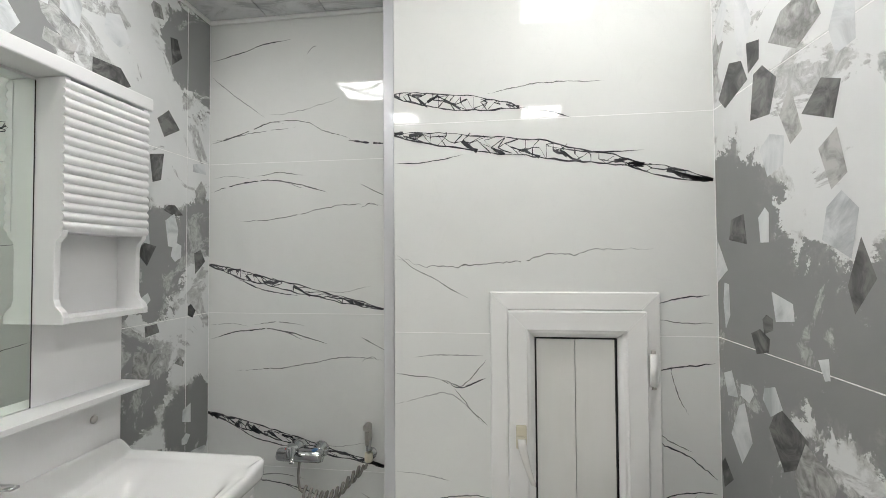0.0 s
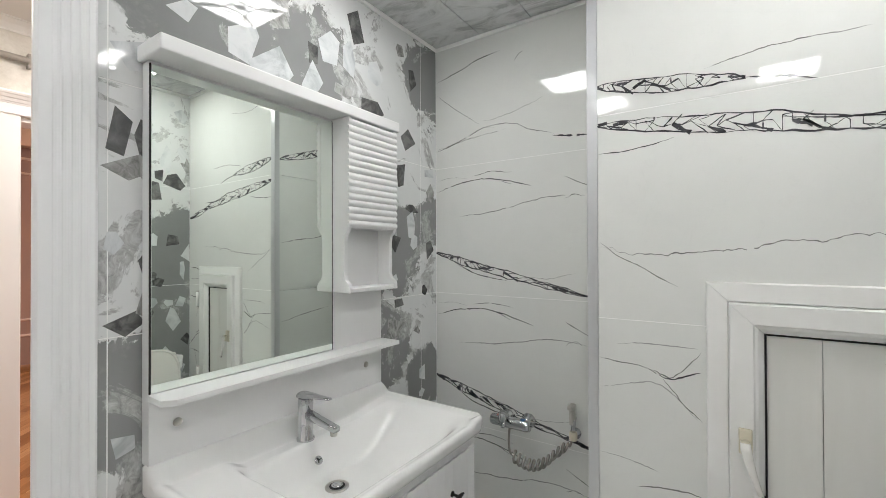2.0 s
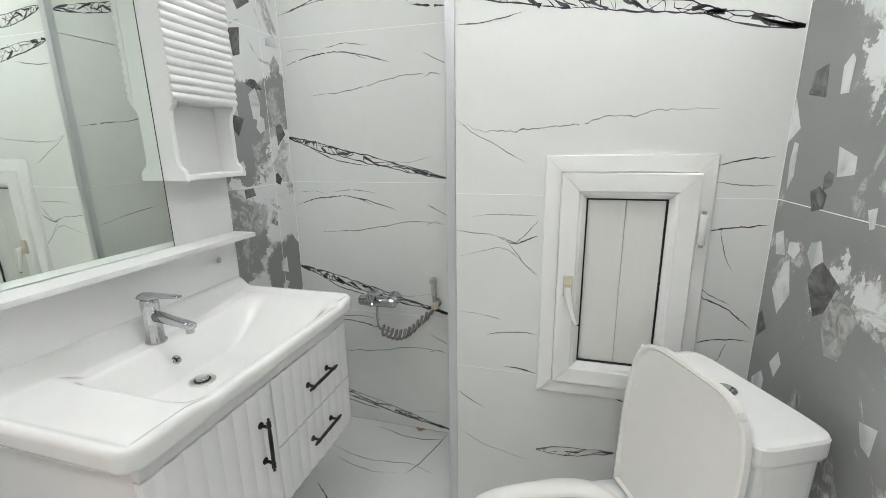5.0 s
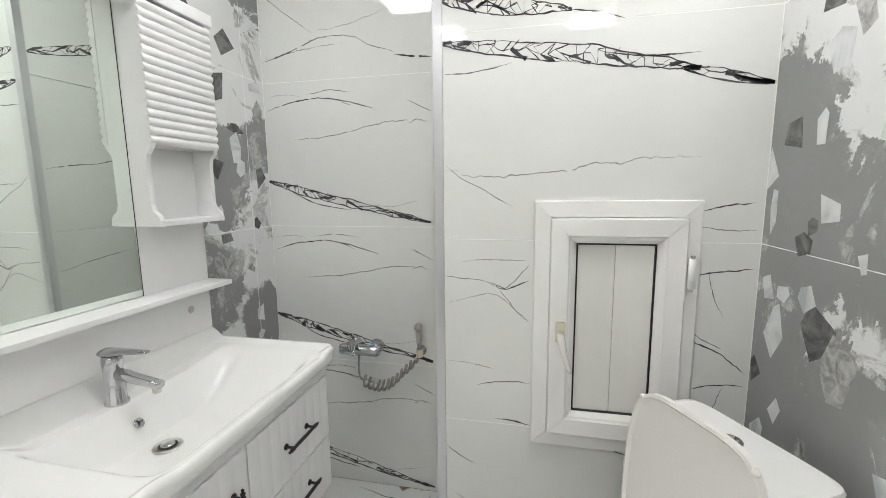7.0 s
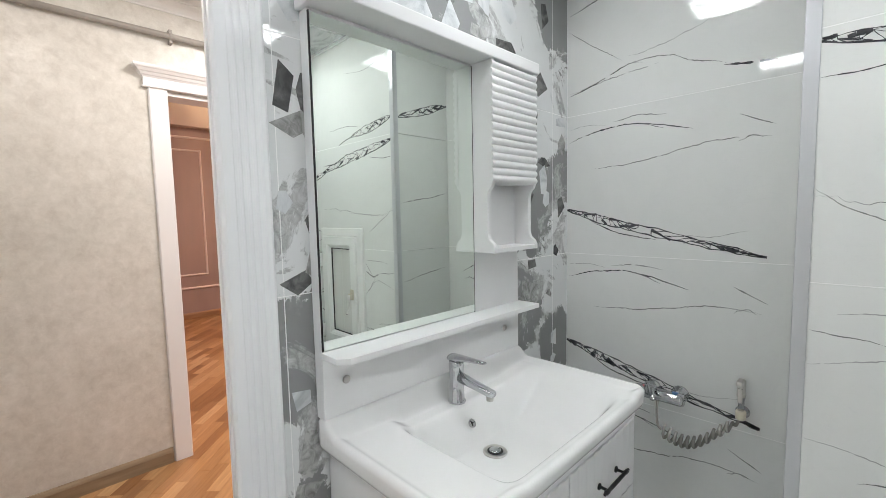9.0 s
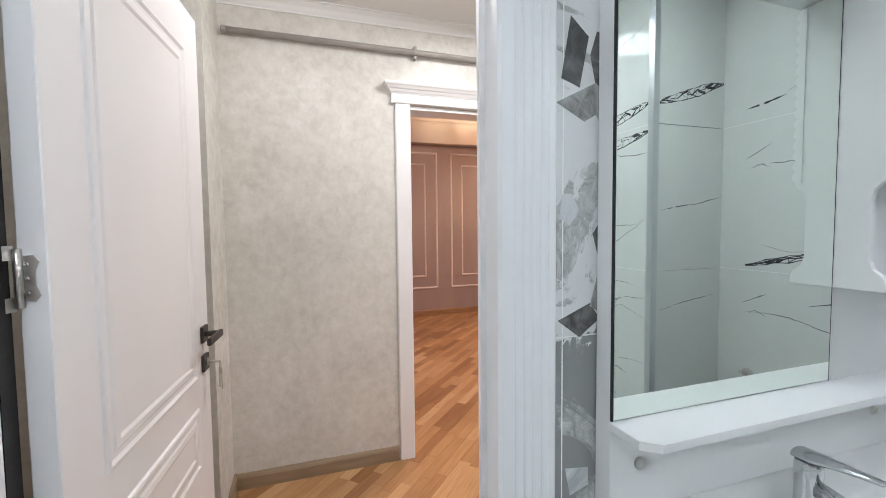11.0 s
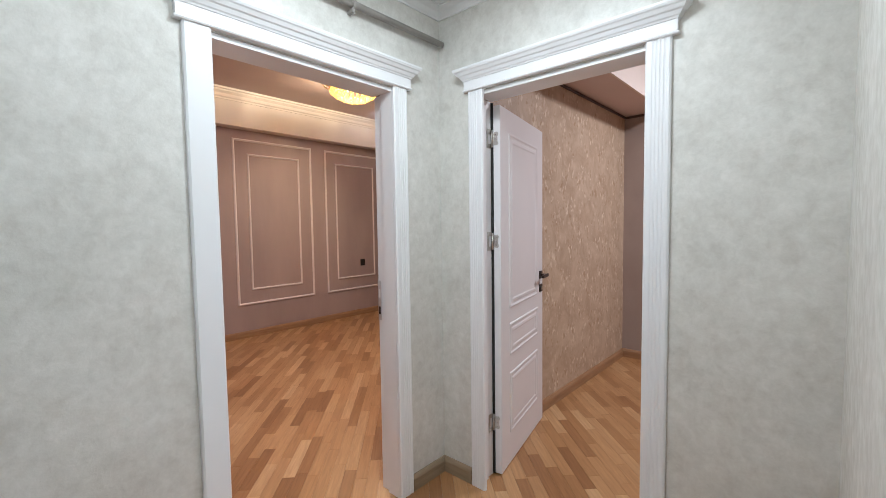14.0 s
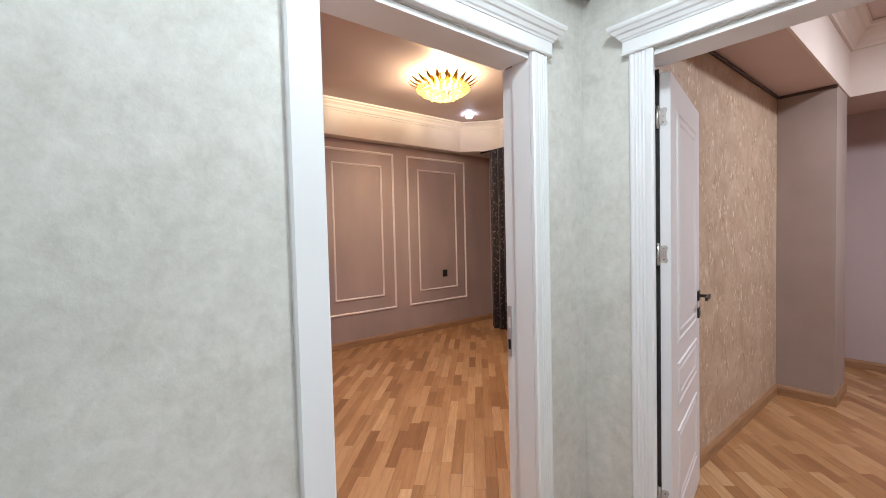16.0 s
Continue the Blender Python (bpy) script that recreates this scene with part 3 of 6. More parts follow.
# room seen through the door in the north wall
BX, BY, HR = -4.0, 5.5, 3.0
wall("wall_leafy", "leaf_paper", [(XH - 0.072, BX, YH + 0.07, BY, 0, HR)], "warm beige wallpaper with a faint leaf pattern")
wall("wall_room_b_south", "plain_grey", [(BX, OPEN_B[0], YH + 0.072, YH + T, 0, HR), (OPEN_B[1], -0.9, YH + 0.072, YH + T, 0, HR), (OPEN_B[0], OPEN_B[1], YH + 0.072, YH + T, OPEN_B[2], HR)], "plain wall round the door inside the bedroom")
wall("wall_room_b_north", "lilac_wall", [(BX, -0.9, BY, BY + 0.12, 0, HR)], "pinkish mauve far wall of the bedroom")
wall("wall_room_b_east", "plain_grey", [(-0.9, -0.8, YH + 0.12, BY, 0, HR)], "plain wall closing the bedroom")
wall("column_bedroom", "plain_grey", [(BX, -3.635, 4.16, 4.62, 0, 2.47)], "plain grey-beige boxed column in the bedroom", "column")
tagged(part("ceiling_bedroom", box(BX, -0.8, YH + 0.07, BY + 0.1, HR, HR + 0.08), "room_ceiling"), "pinkish bedroom ceiling", "ceiling", kind="structure")
bm = box(BX, -3.64, YH + T, BY, 2.47, HR - 0.003)
box(-3.64, -0.9, 4.70, BY, 2.47, HR - 0.003, bm=bm)
tagged(part("soffit_bedroom", bm, "room_ceiling"), "lowered ceiling border round the bedroom", "soffit", kind="structure")
moulding_path("cornice", [(-3.625, YH + T), (-3.625, 4.685), (-0.9, 4.685)], HR, "soffit_cream", "cream crown moulding on the bedroom soffit", [(u * 1.6, v * 1.25) for u, v in CROWN])
bm = prism([(-3.64, YH + T), (-3.625, YH + T), (-3.625, 4.685), (-0.9, 4.685), (-0.9, 4.70), (-3.64, 4.70)], "z", 2.466, HR - 0.15)
tagged(part("fascia", bm, "soffit_cream"), "cream fascia board on the bedroom soffit", "fascia", kind="structure")
bm = tube([(BX + 0.012, YH + T + 0.05, 2.455), (BX + 0.012, 4.155, 2.455), (-3.63, 4.155, 2.455)], 0.011, 6)
tagged(part("curtain_track", bm, "cable"), "dark narrow edging strip under the bedroom soffit", "trim", kind="structure")


# ---- skirting ----
def skirting(runs, material, label, high=0.085, thick=0.016):
    ob = structure("baseboard", label, "baseboard")
    for axis, plane, side, a, b in runs:
        prof = [(0, 0), (thick, 0), (thick, high * 0.72), (thick * 0.75, high * 0.86), (thick * 0.4, high), (0, high)]
        part("board", prism([(plane + side * u, v) for u, v in prof], "y" if axis == "x" else "x", a, b), material, ob)
    return ob


skirting([("x", XH, 1, -0.74, 0.145), ("x", XH, 1, 1.153, YH), ("y", YH, -1, XH, -3.855), ("y", YH, -1, -2.905, -2.42), ("y", -0.74, 1, XH, -3.69), ("x", -2.42, -1, 0.07, YH)], "skirting_hall", "olive-brown wooden skirting along the hall walls")
skirting([("x", AX, 1, -0.5, AY), ("y", AY, -1, AX, XH - T)], "skirting_wood", "orange-brown wooden skirting in the lit room")
skirting([("x", BX, 1, YH + T, 4.17), ("y", 4.16, -1, BX, -3.635), ("x", -3.635, 1, 4.144, 4.62), ("y", BY, -1, -3.9, -0.9)], "skirting_wood", "brown wooden skirting in the bedroom")


# ---- door frames ----
def fluted(width, depth, grooves=4):
    pts = [(0, 0), (0, depth * 0.72), (0.006, depth)]
    g0, g1 = width * 0.26, width * 0.86
    step = (g1 - g0) / max(grooves, 1)
    for i in range(grooves):
        u = g0 + i * step
        pts += [(u, depth), (u + step * 0.18, depth - 0.0015), (u + step * 0.5, depth - 0.0022), (u + step * 0.80, depth - 0.0015), (u + step * 0.92, depth)]
    return pts + [(width - 0.006, depth), (width, depth * 0.7), (width, 0)]


def door_frame(name, opening, put, label, deep, casing=0.090, header=True, set_back=(0.0, 0.0), over=(1.0, 1.0), grooves=(4, 4)):
    """put(u, out, z) gives the place; opening (u0, u1, z); deep: the wall's thickness. Casings on both jambs, a crowned header, the lining."""
    ob = structure(name, label, "door frame")
    u0, u1, top = opening
    ct = top + 0.025
    for a, s in ((u0, -1), (u1, 1)):
        outline = [(a + s * u, o) for u, o in fluted(casing, 0.018, grooves[s > 0])]
        lo, hi = [put(u, o, 0.0) for u, o in outline], [put(u, o, ct) for u, o in outline]
        part("casing", loft([lo, hi]), "casing_paint", ob)
        # lining of the opening
        back = set_back[s > 0]
        e = a + s * back
        q = [(e + s * 0.018, -0.002), (e, -0.002), (e, -deep * 0.6), (e + s * 0.012, -deep * 0.6), (e + s * 0.012, -deep - 0.004), (e + s * 0.018, -deep - 0.004)]
        part("lining", loft([[put(u, o, 0.0) for u, o in q], [put(u, o, top) for u, o in q]]), "casing_paint", ob)
    q = [(-0.002, top + 0.018), (-0.002, top), (-deep - 0.004, top), (-deep - 0.004, top + 0.018)]
    part("head_lining", loft([[put(u0 - set_back[0], o, z) for o, z in q], [put(u1 + set_back[1], o, z) for o, z in q]]), "casing_paint", ob)
    w0, w1 = u0 - casing, u1 + casing

    def stack(layers):
        return loft([[put(w0 - g * over[0], 0, z), put(w0 - g * over[0], o, z), put(w1 + g * over[1], o, z), put(w1 + g * over[1], 0, z)] for z, o, g in layers])
    if header:
        part("frieze", stack([(ct, 0.024, 0.024), (ct + 0.005, 0.027, 0.027), (ct + 0.010, 0.023, 0.020), (ct + 0.052, 0.023, 0.020)]), "casing_paint", ob)
        part("crown", stack([(ct + 0.052, 0.026, 0.023), (ct + 0.058, 0.029, 0.026), (ct + 0.062, 0.034, 0.031), (ct + 0.074, 0.041, 0.039), (ct + 0.078, 0.047, 0.046), (ct + 0.090, 0.055, 0.054), (ct + 0.094, 0.060, 0.060),
                             (ct + 0.102, 0.064, 0.064), (ct + 0.110, 0.064, 0.064)]), "casing_paint", ob)
    else:
        part("head_casing", stack([(top, 0.018, 0), (top + 0.09, 0.018, 0), (top + 0.095, 0.012, 0)]), "casing_paint", ob)
    return ob


frame_a = door_frame("door_frame_1", DA, lambda u, o, z: (XH + o, u, z), "white fluted door casing with a crowned header", T, grooves=(0, 4))
frame_b = door_frame("door_frame_2", DB, lambda u, o, z: (u, YH - o, z), "white fluted door casing with a crowned header", T, set_back=(0.05, 0.0))
frame_bath = door_frame("door_frame_3", DOOR, lambda u, o, z: (XL + o, u, z), "white fluted bathroom door casing", 0.14, casing=0.108, header=False, set_back=(0.0, 0.037))
frame_bath_hall = structure("door_frame_4", "white casing on the hall side of the bathroom door", "door frame")
for a, s in ((DOOR[0] - 0.034, -1), (DOOR[1] + 0.037, 1)):
    outline = [(-2.42 - o, a + s * u) for u, o in fluted(0.095, 0.018)]
    part("casing", prism(outline, "z", 0, 2.085), "casing_paint", frame_bath_hall)
part("frieze", box(-2.444, -2.42, DOOR[0] - 0.145, DOOR[1] + 0.145, 2.085, 2.15, 0.003), "casing_paint", frame_bath_hall)
tagged(part("threshold", box(-2.44, -2.27, DOOR[0], DOOR[1], -0.02, 0.012, 0.004), "marble_floor"), "pale stone threshold under the bathroom door", "threshold", kind="structure")
# black strips stand in for the shade in the hinge-side door gaps
part("gap_shade", box(-3.852, -3.8105, YH + T + 0.0045, YH + T + 0.0105, 0.005, 2.05), "gasket", frame_b, "black strip in place of the shaded door gap")
part("gap_shade", box(-2.462, -2.4265, -0.806, -0.7865, 0.012, 2.05), "gasket", frame_bath, "black strip in place of the shaded door gap")
# strike plate in the jamb of the lit room's door
part("strike_plate", box(-4.192, -4.168, 1.0575, 1.0595, 0.915, 1.12, 0.0006, 1), "alu", frame_a, "steel strike plate")
part("strike_hole", box(-4.186, -4.174, 1.0565, 1.058, 1.03, 1.075), "white_lacquer", frame_a)
# black block stands in for the dark inside the bolt hole
part("bolt_hole", box(-4.186, -4.174, 1.0565, 1.058, 0.945, 0.985), "gasket", frame_a)


# ---- door leaves ----
def leaf_panel(u0, u1, z0, z1, v, side):
    rings = []
    for inset, h in ((0, 0), (0.004, 0.005), (0.012, 0.006), (0.020, 0.0015), (0.030, 0.0012), (0.036, 0.0045), (0.050, 0.0055), (0.058, 0.002)):
        rings.append([(u, v + side * h, z) for u, z in ((u0 + inset, z0 + inset), (u1 - inset, z0 + inset), (u1 - inset, z1 - inset), (u0 + inset, z1 - inset))])
    return loft(rings)


def hinge(parent, z, off):
    """A butterfly hinge on the leaf's edge: knuckle, one plate on the edge, two tabs on the jamb."""
    knuckle = part("hinge", tube([(-0.005, 0.034 + off, z - 0.045), (-0.005, 0.034 + off, z + 0.045)], 0.006, 10), "steel", parent, "steel butterfly hinge", True)
    part("plate", prism([(0.040, z - 0.033), (0.040, z + 0.033), (0.018, z + 0.036), (0.010, z + 0.026), (0.016, z + 0.012), (0.016, z - 0.012), (0.010, z - 0.026), (0.018, z - 0.036)], "x", -0.0022, -0.0004), "steel", knuckle)
    for a, b in ((-0.05, -0.028), (0.028, 0.05)):
        part("tab", prism([(-0.004, 0.0395 + off), (-0.040, 0.0470 + off), (-0.040, 0.0492 + off), (-0.004, 0.0417 + off)], "z", z + a, z + b), "steel", knuckle)
    part("jamb_plate", prism([(-0.030, 0.0449 + off), (-0.040, 0.0470 + off), (-0.040, 0.0492 + off), (-0.030, 0.0471 + off)], "z", z - 0.028, z + 0.028), "steel", knuckle)
    for dz in (-0.022, 0.0, 0.022):
        part("screw", lathe([(0.0035, 0), (0.0035, 0.001), (0.0, 0.0016)], pose(-0.0022, 0.026, z + dz, 0, -90), 8), "chrome", knuckle)


def door_leaf(name, at, angle, width, height, label, jamb):
    """Hinge line at (0, 0); the leaf runs along +x, its shown face at y = 0 looking to -y; thickness to +y."""
    ob = tagged(new(name), label, "door", kind="structure")
    part("leaf", box(0.0, width, 0.0, 0.040, 0.008, height, 0.002, 1), "door_paint", ob)
    k = width
    for z0, z1 in ((0.19, 0.545), (0.645, 0.835), (0.92, height - 0.125)):
        part("panel", leaf_panel(k * 0.16, k * 0.84, z0, z1, 0.0, -1), "door_paint", ob)
        part("panel", leaf_panel(k * 0.16, k * 0.84, z0, z1, 0.040, 1), "door_paint", ob)
    for side in (-1, 1):
        y = 0.0 if side < 0 else 0.040
        h = part("door_handle", box(width - 0.080, width - 0.028, *sorted((y, y + side * 0.009)), 1.022, 1.074, 0.002), "bronze", ob, "dark bronze lever handle on a square rose")
        bm = box(width - 0.062, width - 0.046, *sorted((y, y + side * 0.055)), 1.040, 1.056, 0.003)
        box(width - 0.175, width - 0.044, *sorted((y + side * 0.046, y + side * 0.058)), 1.037, 1.059, 0.003, bm=bm)
        part("lever", bm, "bronze", h)
        r = part("lock_rose", box(width - 0.080, width - 0.028, *sorted((y, y + side * 0.009)), 0.93, 0.982, 0.002), "bronze", ob, "dark bronze square lock rose")
        part("cylinder", box(width - 0.059, width - 0.049, *sorted((y, y + side * 0.014)), 0.942, 0.97, 0.002), "steel", r)
    part("latch_plate", box(width - 0.0005, width + 0.0015, 0.011, 0.029, 0.92, 1.10), "steel", ob, "steel latch plate")
    for z in (0.30, 1.31, 1.86):
        hinge(ob, z, jamb)
    ob.matrix_world = pose(*at, 0, 0, angle)
    return ob


# the bathroom door stands open into the hall
leaf_1 = door_leaf("door_1", (-2.465, -0.740, 0), 180 - 5.2, 0.755, 2.04, "white panelled bathroom door standing open into the hall", 0.002)
leaf_2 = door_leaf("door_2", (-3.771, 1.567, 0), 90 + 12.4, 0.79, 2.035, "white panelled bedroom door standing open into the room", 0.012)


# ---- bathroom things ----
vanity = thing("vanity_cabinet", "white wall-hung vanity cabinet with ribbed fronts", "cabinet")
part("side_panel", box(-2.275, -1.806, 0.15, 0.166, 0.36, 0.786, 0.001, 1), "white_lacquer", vanity)
part("side_panel", box(-2.275, -1.806, 0.889, 0.905, 0.36, 0.786, 0.001, 1), "white_lacquer", vanity)
part("base_panel", box(-2.275, -1.806, 0.166, 0.889, 0.36, 0.376), "white_lacquer", vanity)
part("back_panel", box(-2.275, -2.262, 0.166, 0.889, 0.376, 0.786), "white_lacquer", vanity)
part("front_rail", box(-1.822, -1.791, 0.1505, 0.9045, 0.752, 0.786, 0.001, 1), "white_lacquer", vanity)
part("divider", box(-2.26, -1.808, 0.502, 0.518, 0.376, 0.66), "white_lacquer", vanity)


def ribbed(y0, y1, z0, z1, x):
    """A front with upright ribs."""
    n = max(3, round((y1 - y0) / 0.043))
    pts = [(x, y0), (x + 0.014, y0)]
    for i in range(n):
        for k in range(6):
            u = y0 + (y1 - y0) * (i + k / 6) / n
            pts.append((x + 0.0145 + 0.0030 * abs(math.sin(math.pi * k / 6)), u + 0.0002))
    pts += [(x + 0.014, y1), (x, y1)]
    return prism(pts, "z", z0, z1)


def iron_handle(parent, m):
    """A black bar handle with turned ends on two posts, along local z."""
    bar = lathe([(0.001, -0.078), (0.004, -0.075), (0.0025, -0.070), (0.006, -0.066), (0.0045, -0.060), (0.0065, -0.056), (0.0045, -0.050), (0.0052, -0.03), (0.0052, 0.03), (0.0045, 0.050), (0.0065, 0.056), (0.0045, 0.060), (0.006, 0.066),
                 (0.0025, 0.070), (0.004, 0.075), (0.001, 0.078)], m @ pose(0.026, 0, 0), 10)
    h = part("handle", bar, "black_iron", parent, "black ornate iron bar handle", True)
    for z in (-0.052, 0.052):
        part("post", lathe([(0.009, 0), (0.009, 0.003), (0.004, 0.006), (0.004, 0.026)], m @ pose(0, 0, z, 0, 90), 10), "black_iron", h)


FX = -1.806
door = part("door", ribbed(0.152, 0.508, 0.364, 0.748, FX), "white_lacquer", vanity)
iron_handle(door, pose(FX + 0.018, 0.452, 0.606))
for z0, z1 in ((0.364, 0.543), (0.547, 0.748)):
    d = part("drawer", ribbed(0.512, 0.903, z0, z1, FX), "white_lacquer", vanity)
    iron_handle(d, pose(FX + 0.018, 0.71, z0 + 0.1025, 90))


def basin():
    ob = thing("washbasin", "white glazed ceramic washbasin set on the vanity", "sink")
    y0, y1, x0, x1, top = 0.118, 0.94, -2.262, -1.765, 0.842
    ny, nx = 110, 70
    cy = (y0 + y1) / 2

    def ease(t):
        t = min(max(t, 0), 1)
        return t * t * (3 - 2 * t)

    def height(x, y):
        # a deck sunk inside a raised rim
        z = top - 0.011 * ease((min(y - y0, y1 - y, x1 - x) - 0.010) / 0.028)
        # squarish bowl: steep behind, before and at one end, a long slope at the other
        s = ease((y - 0.275) / 0.075) * ease((0.905 - y) / 0.25) * ease((x + 2.150) / 0.075) * ease((-1.800 - x) / 0.065)
        z -= 0.118 * s ** 0.8
        # the tap's ledge lies lower than the two ends
        z -= 0.022 * ease((y - 0.275) / 0.06) * ease((0.90 - y) / 0.2) * ease((-2.05 - x) / 0.05) * (1 - s)
        # raised lip along the wall
        lip = ease((-2.190 - x) / 0.050)
        return z * (1 - lip) + (top + 0.030) * lip
    bm = bmesh.new()
    grid = []
    for i in range(nx + 1):
        row = []
        for j in range(ny + 1):
            u, w = i / nx * 2 - 1, j / ny * 2 - 1
            x, y = x0 + (x1 - x0) * (u + 1) / 2, y0 + (y1 - y0) * (w + 1) / 2
            # rounded front corners and a slight bow in the front
            fx = x
            r = 0.04
            dx, dy = max(x - (x1 - r), 0), max(abs(y - cy) - ((y1 - y0) / 2 - r), 0)
            if dx > 0 and dy > 0:
                l, big = math.hypot(dx, dy), max(dx, dy)
                k = big / l
                fx, y = x1 - r + dx * k, cy + math.copysign((y1 - y0) / 2 - r + dy * k, y - cy)
            edge = min((1 - abs(w)) * 0.41, (1 - u) * 0.25, 0.009) / 0.009
            f = min(max((fx + 1.835) / 0.06, 0), 1) * min(max((y - 0.25) / 0.07, 0), 1) * min(max((0.885 - y) / 0.04, 0), 1)
            z = height(fx, y) - 0.006 * (1 - edge) ** 2 - 0.012 * f * f * (3 - 2 * f)
            row.append(bm.verts.new((fx, y, z)))
        grid.append(row)
    for i in range(nx):
        for j in range(ny):
            bm.faces.new((grid[i][j], grid[i + 1][j], grid[i + 1][j + 1], grid[i][j + 1]))
    rim = [grid[i][0] for i in range(nx + 1)] + [grid[nx][j] for j in range(1, ny + 1)] + [grid[i][ny] for i in range(nx - 1, -1, -1)] + [grid[0][j] for j in range(ny - 1, 0, -1)]
    low, prev = None, rim
    for drop, shrink in ((0.010, 0.0), (0.038, 0.001), (0.050, 0.008), (0.058, 0.03)):
        ring = []
        for v in rim:
            c = Vector((-2.02, cy, 0))
            p = Vector((v.co.x, v.co.y, min(v.co.z, top) - drop if drop < 0.02 else top - drop))
            p.x = p.x + (c.x - p.x) * shrink * 2 if p.x > -2.2 else p.x
            p.y += (c.y - p.y) * shrink * 1.4
            ring.append(bm.verts.new(p))
        for k in range(len(rim)):
            bm.faces.new((prev[k], ring[k], ring[(k + 1) % len(rim)], prev[(k + 1) % len(rim)]))
        prev = ring
    bmesh.ops.recalc_face_normals(bm, faces=bm.faces[:])
    part("bowl", bm, "ceramic", ob, smooth=True)
    zb = height(-2.03, 0.515)
    d = part("drain", lathe([(0.034, 0), (0.034, 0.004), (0.029, 0.006), (0.027, 0.003), (0.0, 0.003)], pose(-2.02, 0.515, zb - 0.001), 28), "steel", ob, "steel drain ring", True)
    # solid black disc in place of the drain opening's shaded depth
    part("drain_hole", lathe([(0.022, 0.0032), (0.022, 0.0038), (0.0, 0.0038)], pose(-2.02, 0.515, zb), 24), "gasket", d)
    part("strainer", lathe([(0.0165, 0.0040), (0.0165, 0.007), (0.012, 0.009), (0.0, 0.0095)], pose(-2.02, 0.515, zb), 20), "chrome", d, smooth=True)
    part("overflow", lathe([(0.013, 0), (0.013, 0.003), (0.010, 0.004), (0.0, 0.002)], pose(-2.115, 0.526, height(-2.115, 0.526) + 0.001, 0, 54), 16), "chrome", ob, "chrome overflow ring", True)
    for a in (0, 120, 240):
        bm = box(-0.0012, 0.0012, 0.001, 0.009, 0.003, 0.0048)
        bm.transform(pose(-2.115, 0.526, height(-2.115, 0.526) + 0.002, 0, 54) @ pose(0, 0, 0, 0, 0, a))
        part("overflow_bar", bm, "gasket", ob)
    return ob


basin()


def basin_tap():
    ob = thing("basin_tap", "chrome single-lever mixer tap on the washbasin", "tap")
    x, y, z = -2.172, 0.524, 0.808
    part("body", lathe([(0.027, 0), (0.027, 0.006), (0.023, 0.010), (0.0215, 0.095), (0.023, 0.100), (0.023, 0.122), (0.021, 0.128)], pose(x, y, z), 28), "chrome", ob, smooth=True)
    rings = []
    for t, w, h in ((0.0, 0.015, 0.014), (0.05, 0.014, 0.011), (0.10, 0.014, 0.010), (0.128, 0.013, 0.009)):
        c = Vector((x + 0.012 + t, y, z + 0.080 - t * 0.14))
        rings.append([c + Vector((0, w * math.copysign(abs(math.cos(a)) ** 0.6, math.cos(a)), h * math.copysign(abs(math.sin(a)) ** 0.6, math.sin(a)))) for a in [2 * math.pi * k / 16 for k in range(16)]])
    spout = part("spout", loft(rings), "chrome", ob, smooth=True)
    part("aerator", lathe([(0.010, -0.012), (0.011, -0.002), (0.011, 0.004)], pose(x + 0.128, y, z + 0.054), 14), "steel", spout)
    rings = []
    for t, w, h, up in ((-0.025, 0.012, 0.006, -0.003), (-0.020, 0.021, 0.010, -0.002), (0.012, 0.022, 0.010, -0.001), (0.045, 0.016, 0.0065, 0.003), (0.085, 0.011, 0.005, 0.006), (0.108, 0.010, 0.004, 0.007), (0.113, 0.006, 0.002, 0.007)):
        c = Vector((x + t, y, z + 0.137 + up))
        rings.append([c + Vector((0, w * math.cos(a), h * math.sin(a))) for a in [2 * math.pi * k / 16 for k in range(16)]])
    part("lever", loft(rings), "chrome", ob, smooth=True)
    return ob


basin_tap()


